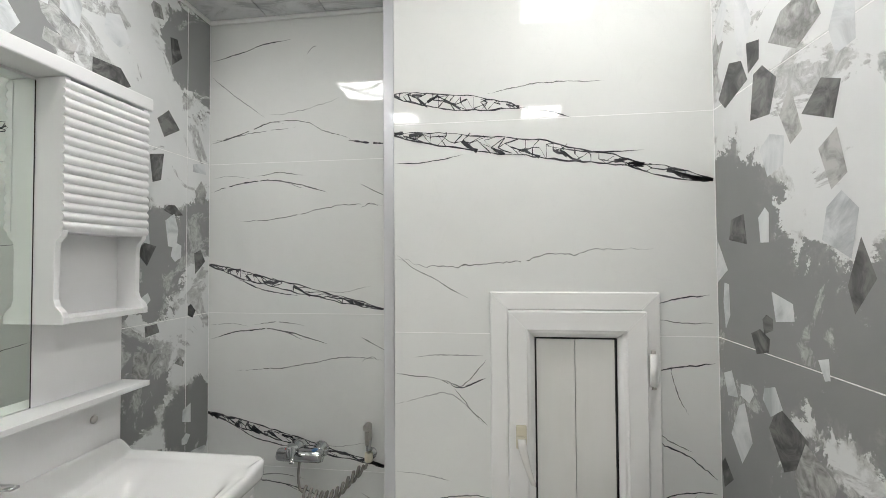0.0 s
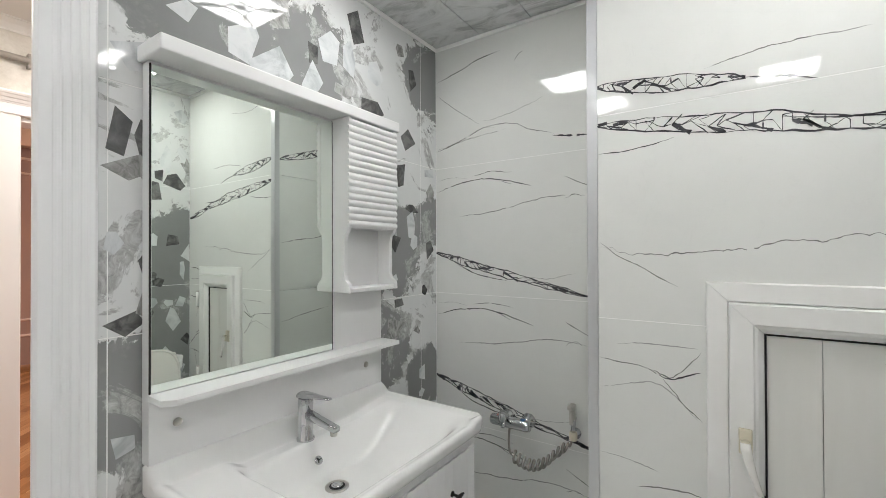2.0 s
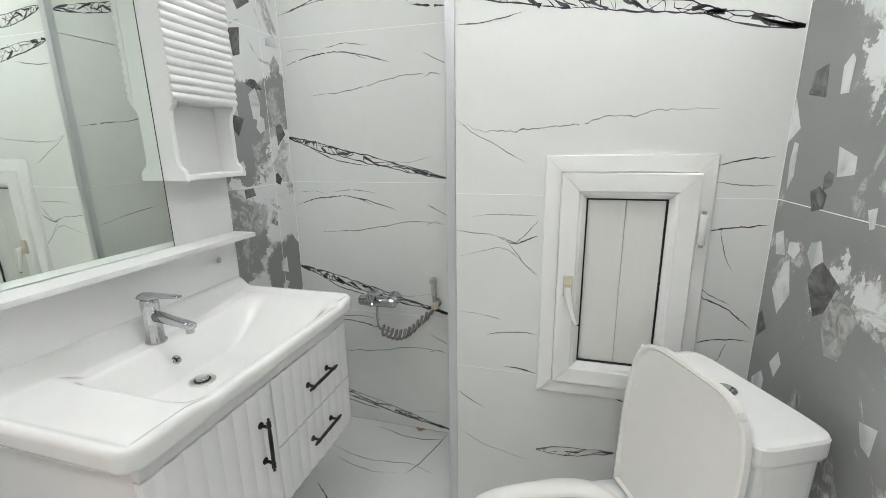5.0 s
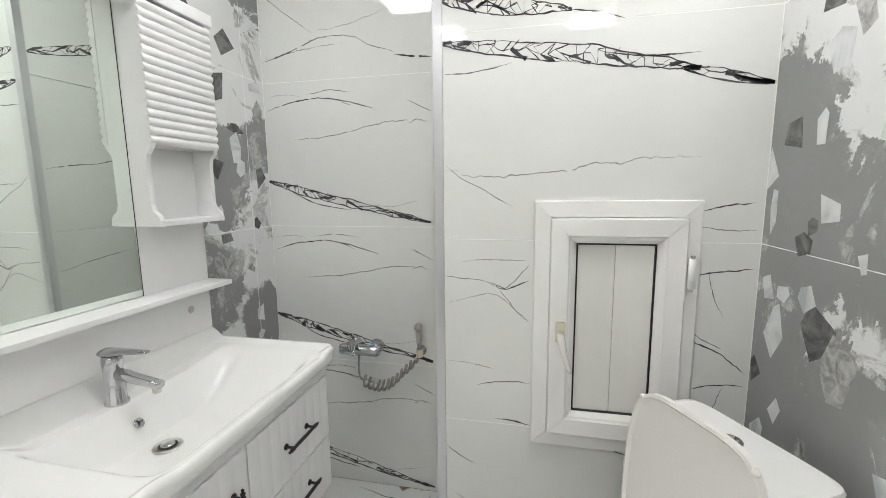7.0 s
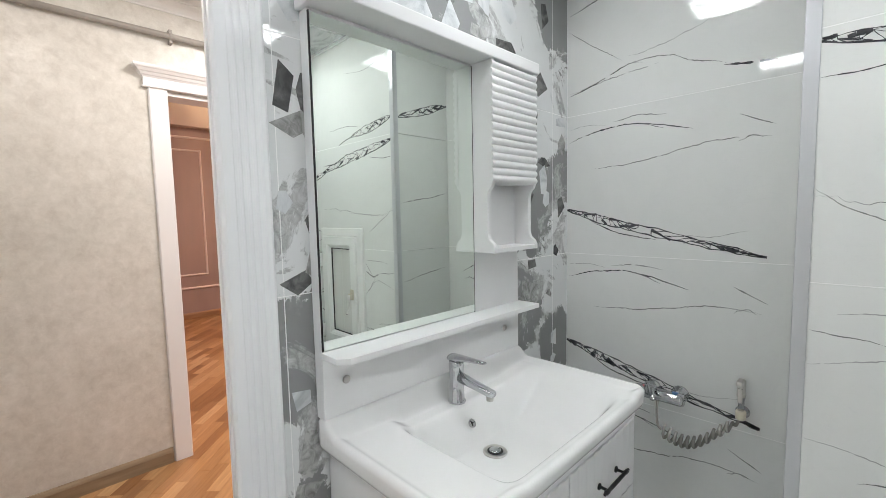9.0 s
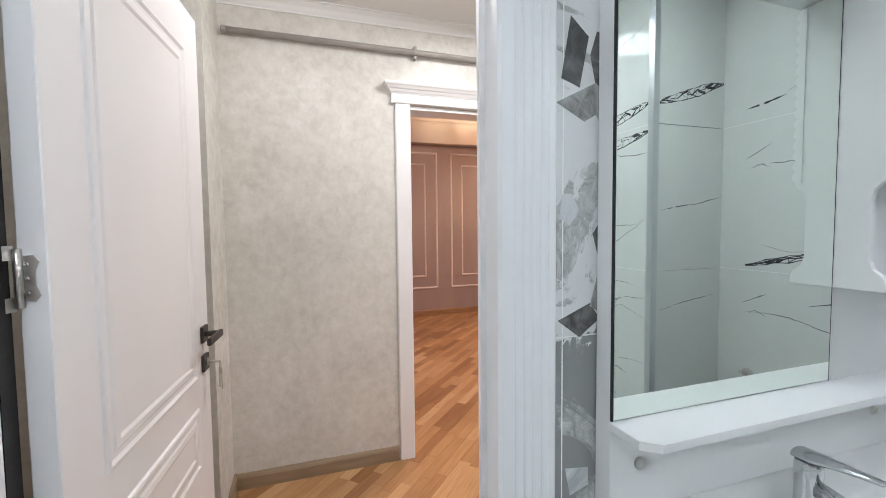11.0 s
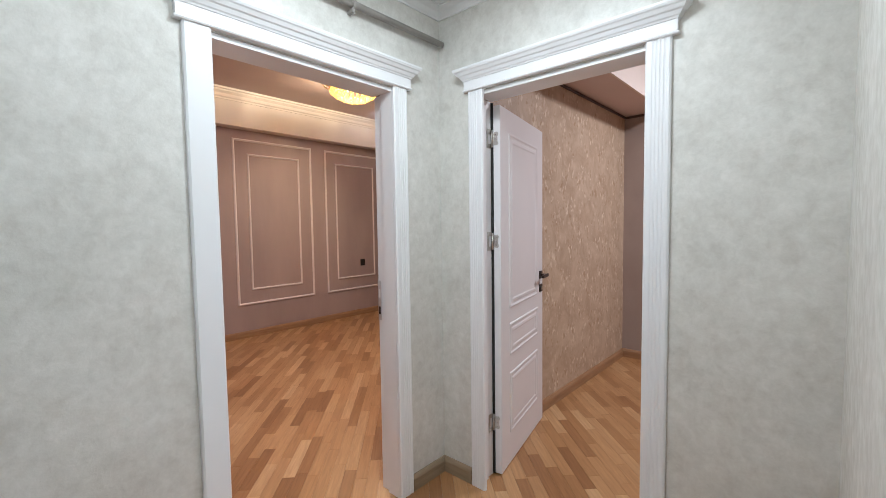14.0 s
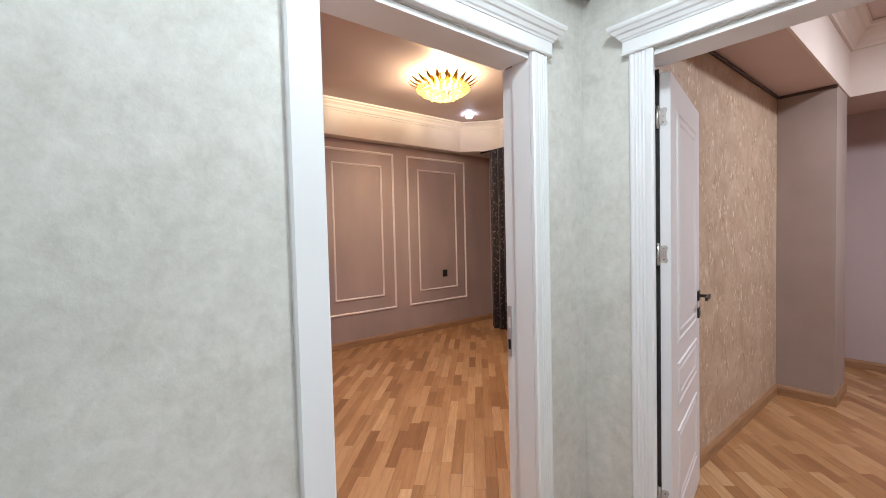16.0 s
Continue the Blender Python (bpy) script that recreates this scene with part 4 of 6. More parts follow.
def mirror_unit():
    ob = thing("mirror_cabinet", "white mirror unit with a side cabinet, canopy and ledge", "mirror cabinet")
    part("back_panel", box(-2.278, -2.240, 0.124, 0.94, 0.868, 1.852, 0.0015, 1), "white_lacquer", ob)
    part("mirror", box(-2.240, -2.235, 0.127, 0.685, 1.047, 1.842, 0.0008, 1), "mirror", ob, "frameless mirror pane")
    part("mirror_edge", box(-2.2405, -2.2355, 0.124, 0.1268, 1.045, 1.844), "gasket", ob)
    part("mirror_edge", box(-2.2405, -2.2355, 0.6855, 0.6875, 1.045, 1.844), "gasket", ob)
    part("canopy", box(-2.278, -2.150, 0.112, 0.950, 1.852, 1.890, 0.004), "white_lacquer", ob)
    # ledge with a slanted end
    part("ledge", prism([(-2.240, 0.122), (-2.172, 0.122), (-2.150, 0.148), (-2.150, 0.945), (-2.240, 0.945)], "z", 1.028, 1.043, 0.001), "white_lacquer", ob)

    def side(y0, y1):
        zs = [(-2.240, 1.245), (-2.150, 1.245), (-2.150, 1.262), (-2.156, 1.275), (-2.172, 1.288), (-2.178, 1.305), (-2.178, 1.425), (-2.174, 1.445), (-2.160, 1.460), (-2.156, 1.472), (-2.156, 1.850), (-2.240, 1.850)]
        return prism(zs, "y", y0, y1, 0.0015)
    part("side", side(0.688, 0.703), "white_lacquer", ob)
    part("side", side(0.920, 0.935), "white_lacquer", ob)
    part("niche_floor", prism([(-2.240, 0.703), (-2.152, 0.703), (-2.148, 0.73), (-2.148, 0.893), (-2.152, 0.920), (-2.240, 0.920)], "z", 1.246, 1.260, 0.001), "white_lacquer", ob)
    part("niche_top", box(-2.240, -2.172, 0.703, 0.920, 1.470, 1.482), "white_lacquer", ob)
    pts = [(-2.170, 1.470), (-2.160, 1.470)]
    n = 16
    for i in range(n):
        for k in range(7):
            z = 1.472 + (1.846 - 1.472) * (i + k / 7) / n
            pts.append((-2.158 + 0.0075 * math.sin(math.pi * k / 7) ** 0.8, z))
    pts += [(-2.160, 1.846), (-2.170, 1.846)]
    part("door", prism(pts, "y", 0.686, 0.936), "white_lacquer", ob, "white ribbed shutter door")
    for y, z in ((0.188, 0.959), (0.853, 0.956)):
        part("screw_cap", lathe([(0.011, 0), (0.011, 0.003), (0.008, 0.006), (0.0, 0.007)], pose(-2.240, y, z, 0, 90), 16), "steel", ob, "steel mirror screw cap", True)
    return ob


M["mirror"] = mirror_material()
mirror_unit()


def hatch_window():
    ob = structure("window_1", "small white plastic hatch window with a cream handle", "window")
    y = YP

    def frame_ring(x0, x1, z0, z1, w, prof, mat, name, parent):
        made = None
        for side in range(4):
            a, b = {0: ((x0, z0), (x1, z0)), 1: ((x1, z0), (x1, z1)), 2: ((x1, z1), (x0, z1)), 3: ((x0, z1), (x0, z0))}[side]
            d = Vector((b[0] - a[0], b[1] - a[1])).normalized()
            n = Vector((-d.y, d.x))
            ra, rb = [], []
            for u, o in prof:
                pa = Vector(a) + n * u + d * (u + 0.0005)
                pb = Vector(b) + n * u - d * (u + 0.0005)
                ra.append((pa.x, y - o, pa.y))
                rb.append((pb.x, y - o, pb.y))
            made = part(name, loft([ra, rb]), mat, parent)
        return made
    frame_ring(-1.138, -0.690, 0.543, 1.305, 0.05, [(0, 0), (0, 0.012), (0.003, 0.016), (0.046, 0.018), (0.05, 0.012), (0.05, 0.0)], "pvc", "window_frame", ob)
    sash = new("sash")
    sash.parent = ob
    frame_ring(-1.090, -0.728, 0.592, 1.255, 0.075, [(0, 0), (0, 0.030), (0.003, 0.034), (0.050, 0.034), (0.054, 0.030), (0.060, 0.028), (0.072, 0.016), (0.074, 0.0)], "pvc", "sash_rail", sash)
    frame_ring(-1.017, -0.801, 0.665, 1.182, 0.004, [(0, 0), (0, 0.014), (0.004, 0.014), (0.004, 0)], "gasket", "gasket", sash)
    part("panel_board", box(-1.012, -0.911, y - 0.008, y - 0.002, 0.67, 1.177), "glazed_board", sash)
    part("panel_board", box(-0.909, -0.806, y - 0.008, y - 0.002, 0.67, 1.177), "glazed_board", sash)
    h = part("window_handle", box(-1.071, -1.043, y - 0.044, y - 0.034, 0.888, 0.950, 0.003), "cream_plastic", ob, "cream plastic window handle")
    part("boss", box(-1.068, -1.047, y - 0.062, y - 0.044, 0.893, 0.926, 0.005), "cream_plastic", h)
    rings = []
    for x, z, w, d in ((-1.0575, 0.922, 0.0105, 0.008), (-1.056, 0.905, 0.0115, 0.009), (-1.051, 0.880, 0.0105, 0.008), (-1.043, 0.850, 0.0085, 0.0065), (-1.034, 0.822, 0.007, 0.0055), (-1.028, 0.806, 0.0065, 0.005)):
        rings.append([(x + w * math.copysign(abs(math.cos(a)) ** 0.6, math.cos(a)), y - 0.062 + d * math.copysign(abs(math.sin(a)) ** 0.6, math.sin(a)), z) for a in [2 * math.pi * k / 14 for k in range(14)]])
    part("grip", loft(rings), "seat_plastic", h, smooth=True)
    part("grip_end", tube([(-1.030, y - 0.060, 0.807), (-1.019, y - 0.054, 0.801)], 0.0035, 8), "gasket", h)
    for z in (1.105, 0.655):
        hg = part("window_hinge", tube([(-0.716, y - 0.036, z - 0.042), (-0.716, y - 0.036, z + 0.042)], 0.0095, 14), "pvc", ob, "white plastic hinge", True)
        part("hinge_pin", tube([(-0.716, y - 0.036, z + 0.042), (-0.716, y - 0.036, z + 0.050)], 0.006, 8), "steel", hg)
        part("hinge_pin", tube([(-0.716, y - 0.036, z - 0.050), (-0.716, y - 0.036, z - 0.042)], 0.006, 8), "steel", hg)
        part("hinge_leaf", box(-0.716, -0.700, y - 0.024, y - 0.017, z - 0.036, z + 0.036, 0.001, 1), "pvc", hg)
    return ob


hatch_window()


def toilet():
    ob = thing("toilet", "white ceramic toilet with raised lid and close-coupled cistern", "toilet")
    cy = 0.70

    def oval(x0, x1, half, z, n=36, square=2.3):
        cx, rx = (x0 + x1) / 2, (x1 - x0) / 2
        return [Vector((cx + rx * math.copysign(abs(math.cos(a)) ** (2 / square), math.cos(a)), cy + half * math.copysign(abs(math.sin(a)) ** (2 / square), math.sin(a)), z)) for a in [2 * math.pi * k / n for k in range(n)]]
    rings = [oval(-1.12, -0.62, 0.115, 0.0), oval(-1.10, -0.62, 0.105, 0.05), oval(-1.08, -0.62, 0.10, 0.15), oval(-1.16, -0.60, 0.13, 0.25), oval(-1.24, -0.57, 0.172, 0.34), oval(-1.265, -0.56, 0.18, 0.385), oval(-1.262, -0.565, 0.177, 0.398),
             oval(-1.225, -0.86, 0.135, 0.398), oval(-1.21, -0.87, 0.12, 0.36), oval(-1.17, -0.90, 0.09, 0.27), oval(-1.08, -0.95, 0.05, 0.20)]
    rings = [[Vector((p.x, p.y, p.z * 1.06)) for p in r] for r in rings]
    part("bowl", loft(rings), "ceramic", ob, smooth=True)
    # seat ring
    def ring_at(inset, z, grow=0.0):
        return oval(-1.272 + inset, -0.835 - inset * 0.8, 0.186 - inset, z + 0.025, 40, 3.2)
    rr = [ring_at(0.0, 0.405), ring_at(-0.002, 0.415), ring_at(0.008, 0.426), ring_at(0.03, 0.429), ring_at(0.052, 0.424), ring_at(0.058, 0.414), ring_at(0.055, 0.405)]
    rr.append(rr[0])
    bm = loft(rr, caps=False)
    part("seat", bm, "seat_plastic", ob, "white plastic seat", True)
    # raised lid, hinged behind the seat
    outline = []
    for k in range(33):
        a = math.pi * k / 32
        outline.append((0.178 * math.copysign(abs(math.cos(a)) ** 0.42, math.cos(a)), 0.20 + 0.235 * math.sin(a) ** 0.55))
    outline += [(-0.165, 0.0), (0.165, 0.0)]
    m = pose(-0.805, cy, 0.432, 0, 0, 0) @ pose(0, 0, 0, 0, 4.5, 0)

    def lid_ring(shrink, x):
        return [m @ Vector((x, u * (1 - shrink), 0.2 + (v - 0.2) * (1 - shrink))) for u, v in outline]
    lid = part("lid", loft([lid_ring(0.02, 0.014), lid_ring(0.0, 0.010), lid_ring(0.0, -0.004), lid_ring(0.03, -0.006), lid_ring(0.06, 0.002)]), "seat_plastic", ob, "raised white plastic lid", False)
    for u, v in ((0.145, 0.405), (-0.145, 0.405)):
        part("bumper", lathe([(0.008, 0), (0.008, 0.006), (0.004, 0.009)], m @ pose(0.002, u, v, 0, -90), 12), "seat_plastic", lid, smooth=True)
    for u in (-0.075, 0.075):
        part("seat_hinge", tube([(-0.815, cy + u - 0.022, 0.428), (-0.815, cy + u + 0.022, 0.428)], 0.011, 12), "seat_plastic", ob)
    tank = part("cistern", loft([oval(-0.745, -0.592, 0.150, 0.385, 40, 6), oval(-0.75, -0.588, 0.168, 0.45, 40, 6), oval(-0.755, -0.586, 0.174, 0.745, 40, 6)]), "ceramic", ob, smooth=False)
    top = part("cistern_lid", loft([oval(-0.765, -0.582, 0.180, 0.742, 48, 7), oval(-0.768, -0.582, 0.184, 0.752, 48, 7), oval(-0.768, -0.582, 0.184, 0.784, 48, 7), oval(-0.764, -0.584, 0.180, 0.790, 48, 7), oval(-0.75, -0.59, 0.166, 0.793, 48, 7)]), "ceramic", ob)
    part("flush_button", lathe([(0.024, 0), (0.024, 0.004), (0.019, 0.007), (0.0, 0.006)], pose(-0.672, cy - 0.005, 0.793), 24), "chrome", top, "chrome flush button", True)
    ob.matrix_world = pose(-0.605, 0.73, 0, 0, 0, 26) @ pose(0.55, -0.70, 0)
    return ob


toilet()


def shower_mixer():
    ob = thing("shower_mixer", "chrome wall mixer with coiled hose in the shower recess", "shower mixer")
    y, z = 1.318, 0.665
    part("bar", tube([(-1.945, y, z), (-1.935, y, z), (-1.78, y, z), (-1.77, y, z)], [0.020, 0.024, 0.024, 0.020], 18), "chrome", ob, smooth=True)
    for x in (-1.90, -1.80):
        part("escutcheon", lathe([(0.032, 0), (0.031, 0.006), (0.018, 0.014), (0.014, 0.045)], pose(x, YR, z, 90), 20), "chrome", ob, smooth=True)
    part("lever_base", lathe([(0.022, 0), (0.022, 0.03), (0.018, 0.036)], pose(-1.885, y - 0.008, z, 0, 0, 0), 18), "chrome", ob, smooth=True)
    rings = []
    for t, w, h in ((0.0, 0.018, 0.007), (0.03, 0.014, 0.006), (0.08, 0.010, 0.005), (0.11, 0.009, 0.004)):
        c = Vector((-1.885 + t * 0.25, y - 0.01 - t * 0.55, z + 0.042 - t * 0.35))
        rings.append([c + Vector((w * math.cos(a), 0, h * math.sin(a))) for a in [2 * math.pi * k / 12 for k in range(12)]])
    part("lever", loft(rings), "chrome", ob, smooth=True)
    for x, c in ((-1.905, "dot_red"), (-1.80, "dot_blue")):
        part("marker", lathe([(0.012, 0), (0.012, 0.003), (0.0, 0.004)], pose(x, y, z + 0.021), 12), c, ob)
    # hose: short lead, then a sagging coil up to the hand spray
    lead = [(-1.86, y, z - 0.02), (-1.862, y - 0.005, z - 0.07), (-1.855, y - 0.01, z - 0.115), (-1.84, y - 0.01, z - 0.13)]
    part("hose", tube(smooth_line(lead, 6), 0.005, 8), "hose_plastic", ob, smooth=True)
    pts = []
    turns = 11
    for k in range(turns * 12 + 1):
        s = k / (turns * 12)
        c = Vector((-1.84 + 0.215 * s, y - 0.01 + 0.03 * s, z - 0.13 - 0.028 * math.sin(math.pi * min(s * 1.25, 1)) + 0.085 * s ** 3))
        a = 2 * math.pi * k / 12
        pts.append(c + Vector((0.004 * math.sin(a), 0.020 * math.cos(a), 0.021 * math.sin(a))))
    part("coil", tube(pts, 0.0055, 6), "hose_plastic", ob, "pale coiled hose", True)
    tail = [pts[-1], (-1.612, y + 0.022, z - 0.045), (-1.600, y + 0.025, z - 0.005)]
    part("hose", tube(smooth_line(tail, 6), 0.005, 8), "hose_plastic", ob, smooth=True)
    return ob


M["dot_red"] = paint("red_mark", (0.5, 0.05, 0.06), (0.55, 0.08, 0.08), 20, 0.3)
M["dot_blue"] = paint("blue_mark", (0.06, 0.2, 0.45), (0.1, 0.25, 0.5), 20, 0.3)
M["hose_plastic"] = paint("hose_plastic", (0.34, 0.32, 0.29), (0.44, 0.42, 0.39), 20, 0.25, 0.3, relief=0.02)
shower_mixer()


def hand_spray():
    ob = thing("bidet_spray", "chrome bidet hand spray in a wall holder", "hand spray")
    x, y, z = -1.600, 1.345, 0.66
    part("holder", lathe([(0.022, 0), (0.022, 0.005), (0.012, 0.009), (0.011, 0.035)], pose(x, YR, z, 90), 18), "chrome", ob, smooth=True)
    part("clip", lathe([(0.014, -0.016), (0.016, -0.012), (0.016, 0.012), (0.014, 0.016)], pose(x, y, z), 16), "cream_plastic", ob, "cream plastic clip", True)
    part("stem", tube([(x, y, z - 0.02), (x, y, z + 0.05), (x + 0.002, y - 0.002, z + 0.075)], [0.008, 0.010, 0.012], 14), "chrome", ob, smooth=True)
    bm = box(x - 0.012, x + 0.012, y - 0.018, y + 0.008, z + 0.065, z + 0.125, 0.005)
    box(x - 0.010, x + 0.010, y - 0.045, y + 0.002, z + 0.112, z + 0.130, 0.005, bm=bm)
    part("head", bm, "steel", ob)
    part("trigger", box(x - 0.007, x + 0.007, y - 0.026, y - 0.018, z + 0.05, z + 0.10, 0.002), "steel", ob)
    return ob


hand_spray()


# ---- ceiling lamps of the bathroom ----
def ceiling_panel(at):
    ob = thing("ceiling_lamp", "square white recessed ceiling lamp with a star pattern", "ceiling lamp", group="bathroom ceiling lamps")
    h = 0.125
    part("frame", prism([(-h - 0.008, -h - 0.008), (h + 0.008, -h - 0.008), (h + 0.008, h + 0.008), (-h - 0.008, h + 0.008)], "z", -0.006, 0.0, 0.001), "pvc", ob)
    part("diffuser", box(-h, h, -h, h, -0.012, -0.006, 0.002), "lamp_panel", ob)
    # four bowed lines from corner to corner, double towards the middle, and a small star
    for a in (0, 90, 180, 270):
        for bow, r in ((0.30, 0.0035), (0.52, 0.0022)):
            arc = [(h * (1 - (1 - bow) * (1 - t * t) ** 0.8) * 0.985, h * 0.985 * t, -0.0135) for t in [k / 8 - 1 for k in range(17)]]
            bm = tube(arc, r, 4)
            bm.transform(pose(0, 0, 0, 0, 0, a))
            part("tracery", bm, "lamp_line", ob)
    star = []
    for k in range(16):
        r = 0.040 if k % 4 == 0 else (0.026 if k % 2 == 0 else 0.013)
        star.append((r * math.cos(math.pi * k / 8), r * math.sin(math.pi * k / 8)))
    part("star", prism(star, "z", -0.0145, -0.0125), "lamp_line", ob)
    ob.matrix_world = pose(at[0], at[1], HB)
    return ob


M["lamp_line"] = paint("lamp_tracery", (0.25, 0.25, 0.25), (0.32, 0.32, 0.32), 10, 0.4)
first = ceiling_panel(BATH_LAMPS[0])
for at in BATH_LAMPS[1:]:
    copy_thing(first, pose(at[0], at[1], HB))


# ---- hall things ----
pipe = thing("heating_pipe", "grey painted pipe clipped along the hall wall under the ceiling", "pipe")
part("pipe", tube([(-4.025, -0.70, 2.364), (-4.025, 1.395, 2.364)], 0.016, 14), "pipe_paint", pipe, smooth=True)
part("end_cap", lathe([(0.019, 0), (0.019, 0.02), (0.016, 0.024)], pose(-4.025, -0.695, 2.364, 90), 14), "pipe_paint", pipe)
for y in (0.27, 0.82):
    c = part("clip", tube([(-4.025, y - 0.008, 2.364), (-4.025, y + 0.008, 2.364)], 0.020, 14), "pipe_paint", pipe)
    part("bracket", box(-4.06, -4.02, y - 0.008, y + 0.008, 2.380, 2.40, 0.002), "pipe_paint", c)
    part("bracket", box(-4.06, -4.02, y - 0.008, y + 0.008, 2.328, 2.346, 0.002), "pipe_paint", c)
keys = thing("key_ring", "steel keys hanging from the bathroom door lock", "keys")
kx, ky = -3.165, -0.648
part("key", box(kx - 0.008, kx + 0.008, ky - 0.015, ky + 0.02, 0.952, 0.956, 0.001), "steel", keys)
for i, (dx, tilt) in enumerate(((0.0, 6), (0.006, -8))):
    bm = lathe([(0.012, -0.0012), (0.013, 0.0), (0.012, 0.0012)], pose(0, 0, -0.03, 90), 14)
    box(-0.0045, 0.0045, -0.001, 0.001, -0.085, -0.04, bm=bm)
    bm.transform(pose(kx + dx, ky + 0.016 + 0.004 * i, 0.952, 0, tilt, 20))
    part("key", bm, "steel", keys)
part("ring", tube([(kx + 0.011 * math.cos(a), ky + 0.018, 0.942 + 0.013 * math.sin(a)) for a in [2 * math.pi * k / 16 for k in range(17)]], 0.0012, 6), "steel", keys)


# ---- things in the lit room ----
def panel_frame(y0, y1, z0, z1, w=0.028):
    prof = [(0, 0), (0, 0.008), (w * 0.25, 0.014), (w * 0.5, 0.016), (w * 0.75, 0.011), (w, 0.006), (w, 0)]
    rings = []
    for y, z, sy, sz in ((y0, z0, 1, 1), (y1, z0, -1, 1), (y1, z1, -1, -1), (y0, z1, 1, -1)):
        rings.append([(AX + o, y + sy * u, z + sz * u) for u, o in prof])
    rings.append(rings[0])
    return loft(rings, caps=False)


for k, (y0, y1) in enumerate([(-0.74, 0.35), (0.56, 1.64), (1.855, 2.935), (3.15, 4.235)]):
    if y0 < -0.5:
        y0 = -0.42
    part("panel_moulding", panel_frame(y0, y1, 0.415, 2.505), "bead_pink", wall_panelled)
    part("panel_moulding", panel_frame(y0 + 0.18, y1 - 0.19, 0.60, 2.33, 0.024), "bead_pink", wall_panelled)

socket = thing("wall_socket", "black square wall socket inside a wall panel", "socket")
part("plate", box(AX, AX + 0.010, 3.755, 3.840, 0.775, 0.875, 0.003), "black_iron", socket)
part("insert", box(AX + 0.010, AX + 0.014, 3.772, 3.823, 0.795, 0.855, 0.002), "gasket", socket)


def chandelier():
    ob = thing("chandelier", "round gold crystal ceiling chandelier, lit", "chandelier")
    c = Vector((-6.43, 2.62, HA))
    part("plate", lathe([(0.09, -0.001), (0.09, -0.015), (0.07, -0.02)], Matrix.Translation(c), 32), "gold", ob)
    rng = random.Random(4)
    petal = 0
    for ring, (r, z, n, tilt, ln) in enumerate(((0.35, -0.112, 22, 14, 0.15), (0.29, -0.135, 20, 24, 0.13))):
        for k in range(n):
            a = 360 * k / n + ring * 9
            bm = loft([[(x, w * math.cos(t), 0.004 * math.sin(t) + up) for t in [2 * math.pi * q / 8 for q in range(8)]] for x, w, up in ((-0.07, 0.006, 0.0), (-0.03, 0.016, 0.004), (0.02, 0.02, 0.012), (0.06, 0.012, 0.026), (0.085, 0.002, 0.040))])
            bm.transform(Matrix.Translation(c) @ pose(0, 0, z, 0, 0, a) @ pose(r - 0.06, 0, 0, 0, -tilt, 0))
            part("petal", bm, "gold", ob, smooth=True)
            petal += 1
    for r, z, n in ((0.255, -0.140, 27), (0.215, -0.172, 23), (0.165, -0.200, 17), (0.11, -0.222, 12), (0.045, -0.232, 5)):
        for k in range(n):
            a = 2 * math.pi * k / n + z * 30
            s = rng.uniform(0.019, 0.025)
            bm = bmesh.new()
            bmesh.ops.create_icosphere(bm, subdivisions=1, radius=s)
            bm.transform(Matrix.Translation(c + Vector((r * math.cos(a), r * math.sin(a), z))) @ Matrix.Diagonal((1, 1, 1.25, 1)))
            part("crystal", bm, "crystal", ob)
    for k in range(6):
        a = 2 * math.pi * k / 6
        part("bulb", lathe([(0.004, 0.03), (0.016, 0.015), (0.018, 0.0), (0.004, -0.022)], Matrix.Translation(c + Vector((0.13 * math.cos(a), 0.13 * math.sin(a), -0.085))), 12), "bulb_warm", ob, smooth=True)
    return ob


M["gold"] = paint("gold_metal", (0.75, 0.48, 0.10), (0.85, 0.58, 0.16), 20, 0.22, 1.0, relief=0.0)
M["crystal"] = crystal_material()
chandelier()
lamp = bpy.data.lights.new("chandelier_light", "POINT")
lamp.energy, lamp.color, lamp.shadow_soft_size = 160, WARM, 0.045
new("chandelier_light", lamp).location = (-6.43, 2.62, HA - 0.048)

spot = thing("ceiling_spot", "small glass ceiling spotlight, lit white", "spotlight")
part("rim", lathe([(0.045, 0), (0.045, -0.008), (0.03, -0.012)], pose(-7.30, 3.80, HA), 20), "chrome", spot)
part("glass", lathe([(0.040, -0.012), (0.048, -0.03), (0.042, -0.05), (0.0, -0.058)], pose(-7.30, 3.80, HA), 12), "bulb_white", spot)

# dark curtain in deep folds
curtain = thing("curtain", "floor-length black curtain with a bronze pattern", "curtain")
rings = []
for k in range(121):
    s = k / 120
    x = -7.42 + 1.5 * s
    w = 0.05 * math.sin(2 * math.pi * s * 13) + 0.012 * math.sin(2 * math.pi * s * 31 + 1)
    rings.append([(x + 0.01 * math.sin(s * 40), 4.30 + w, 0.015), (x, 4.30 + w * 0.9, 0.9), (x, 4.30 + w * 0.8, 1.8), (x, 4.30 + w * 0.7, 2.60)])
bm = loft([r for r in rings], closed=False)
bmesh.ops.solidify(bm, geom=bm.faces[:], thickness=0.004)
part("drape", bm, "curtain", curtain, smooth=True)
part("rail", tube([(-7.6, 4.30, 2.607), (-5.5, 4.30, 2.607)], 0.012, 8), "black_iron", curtain)

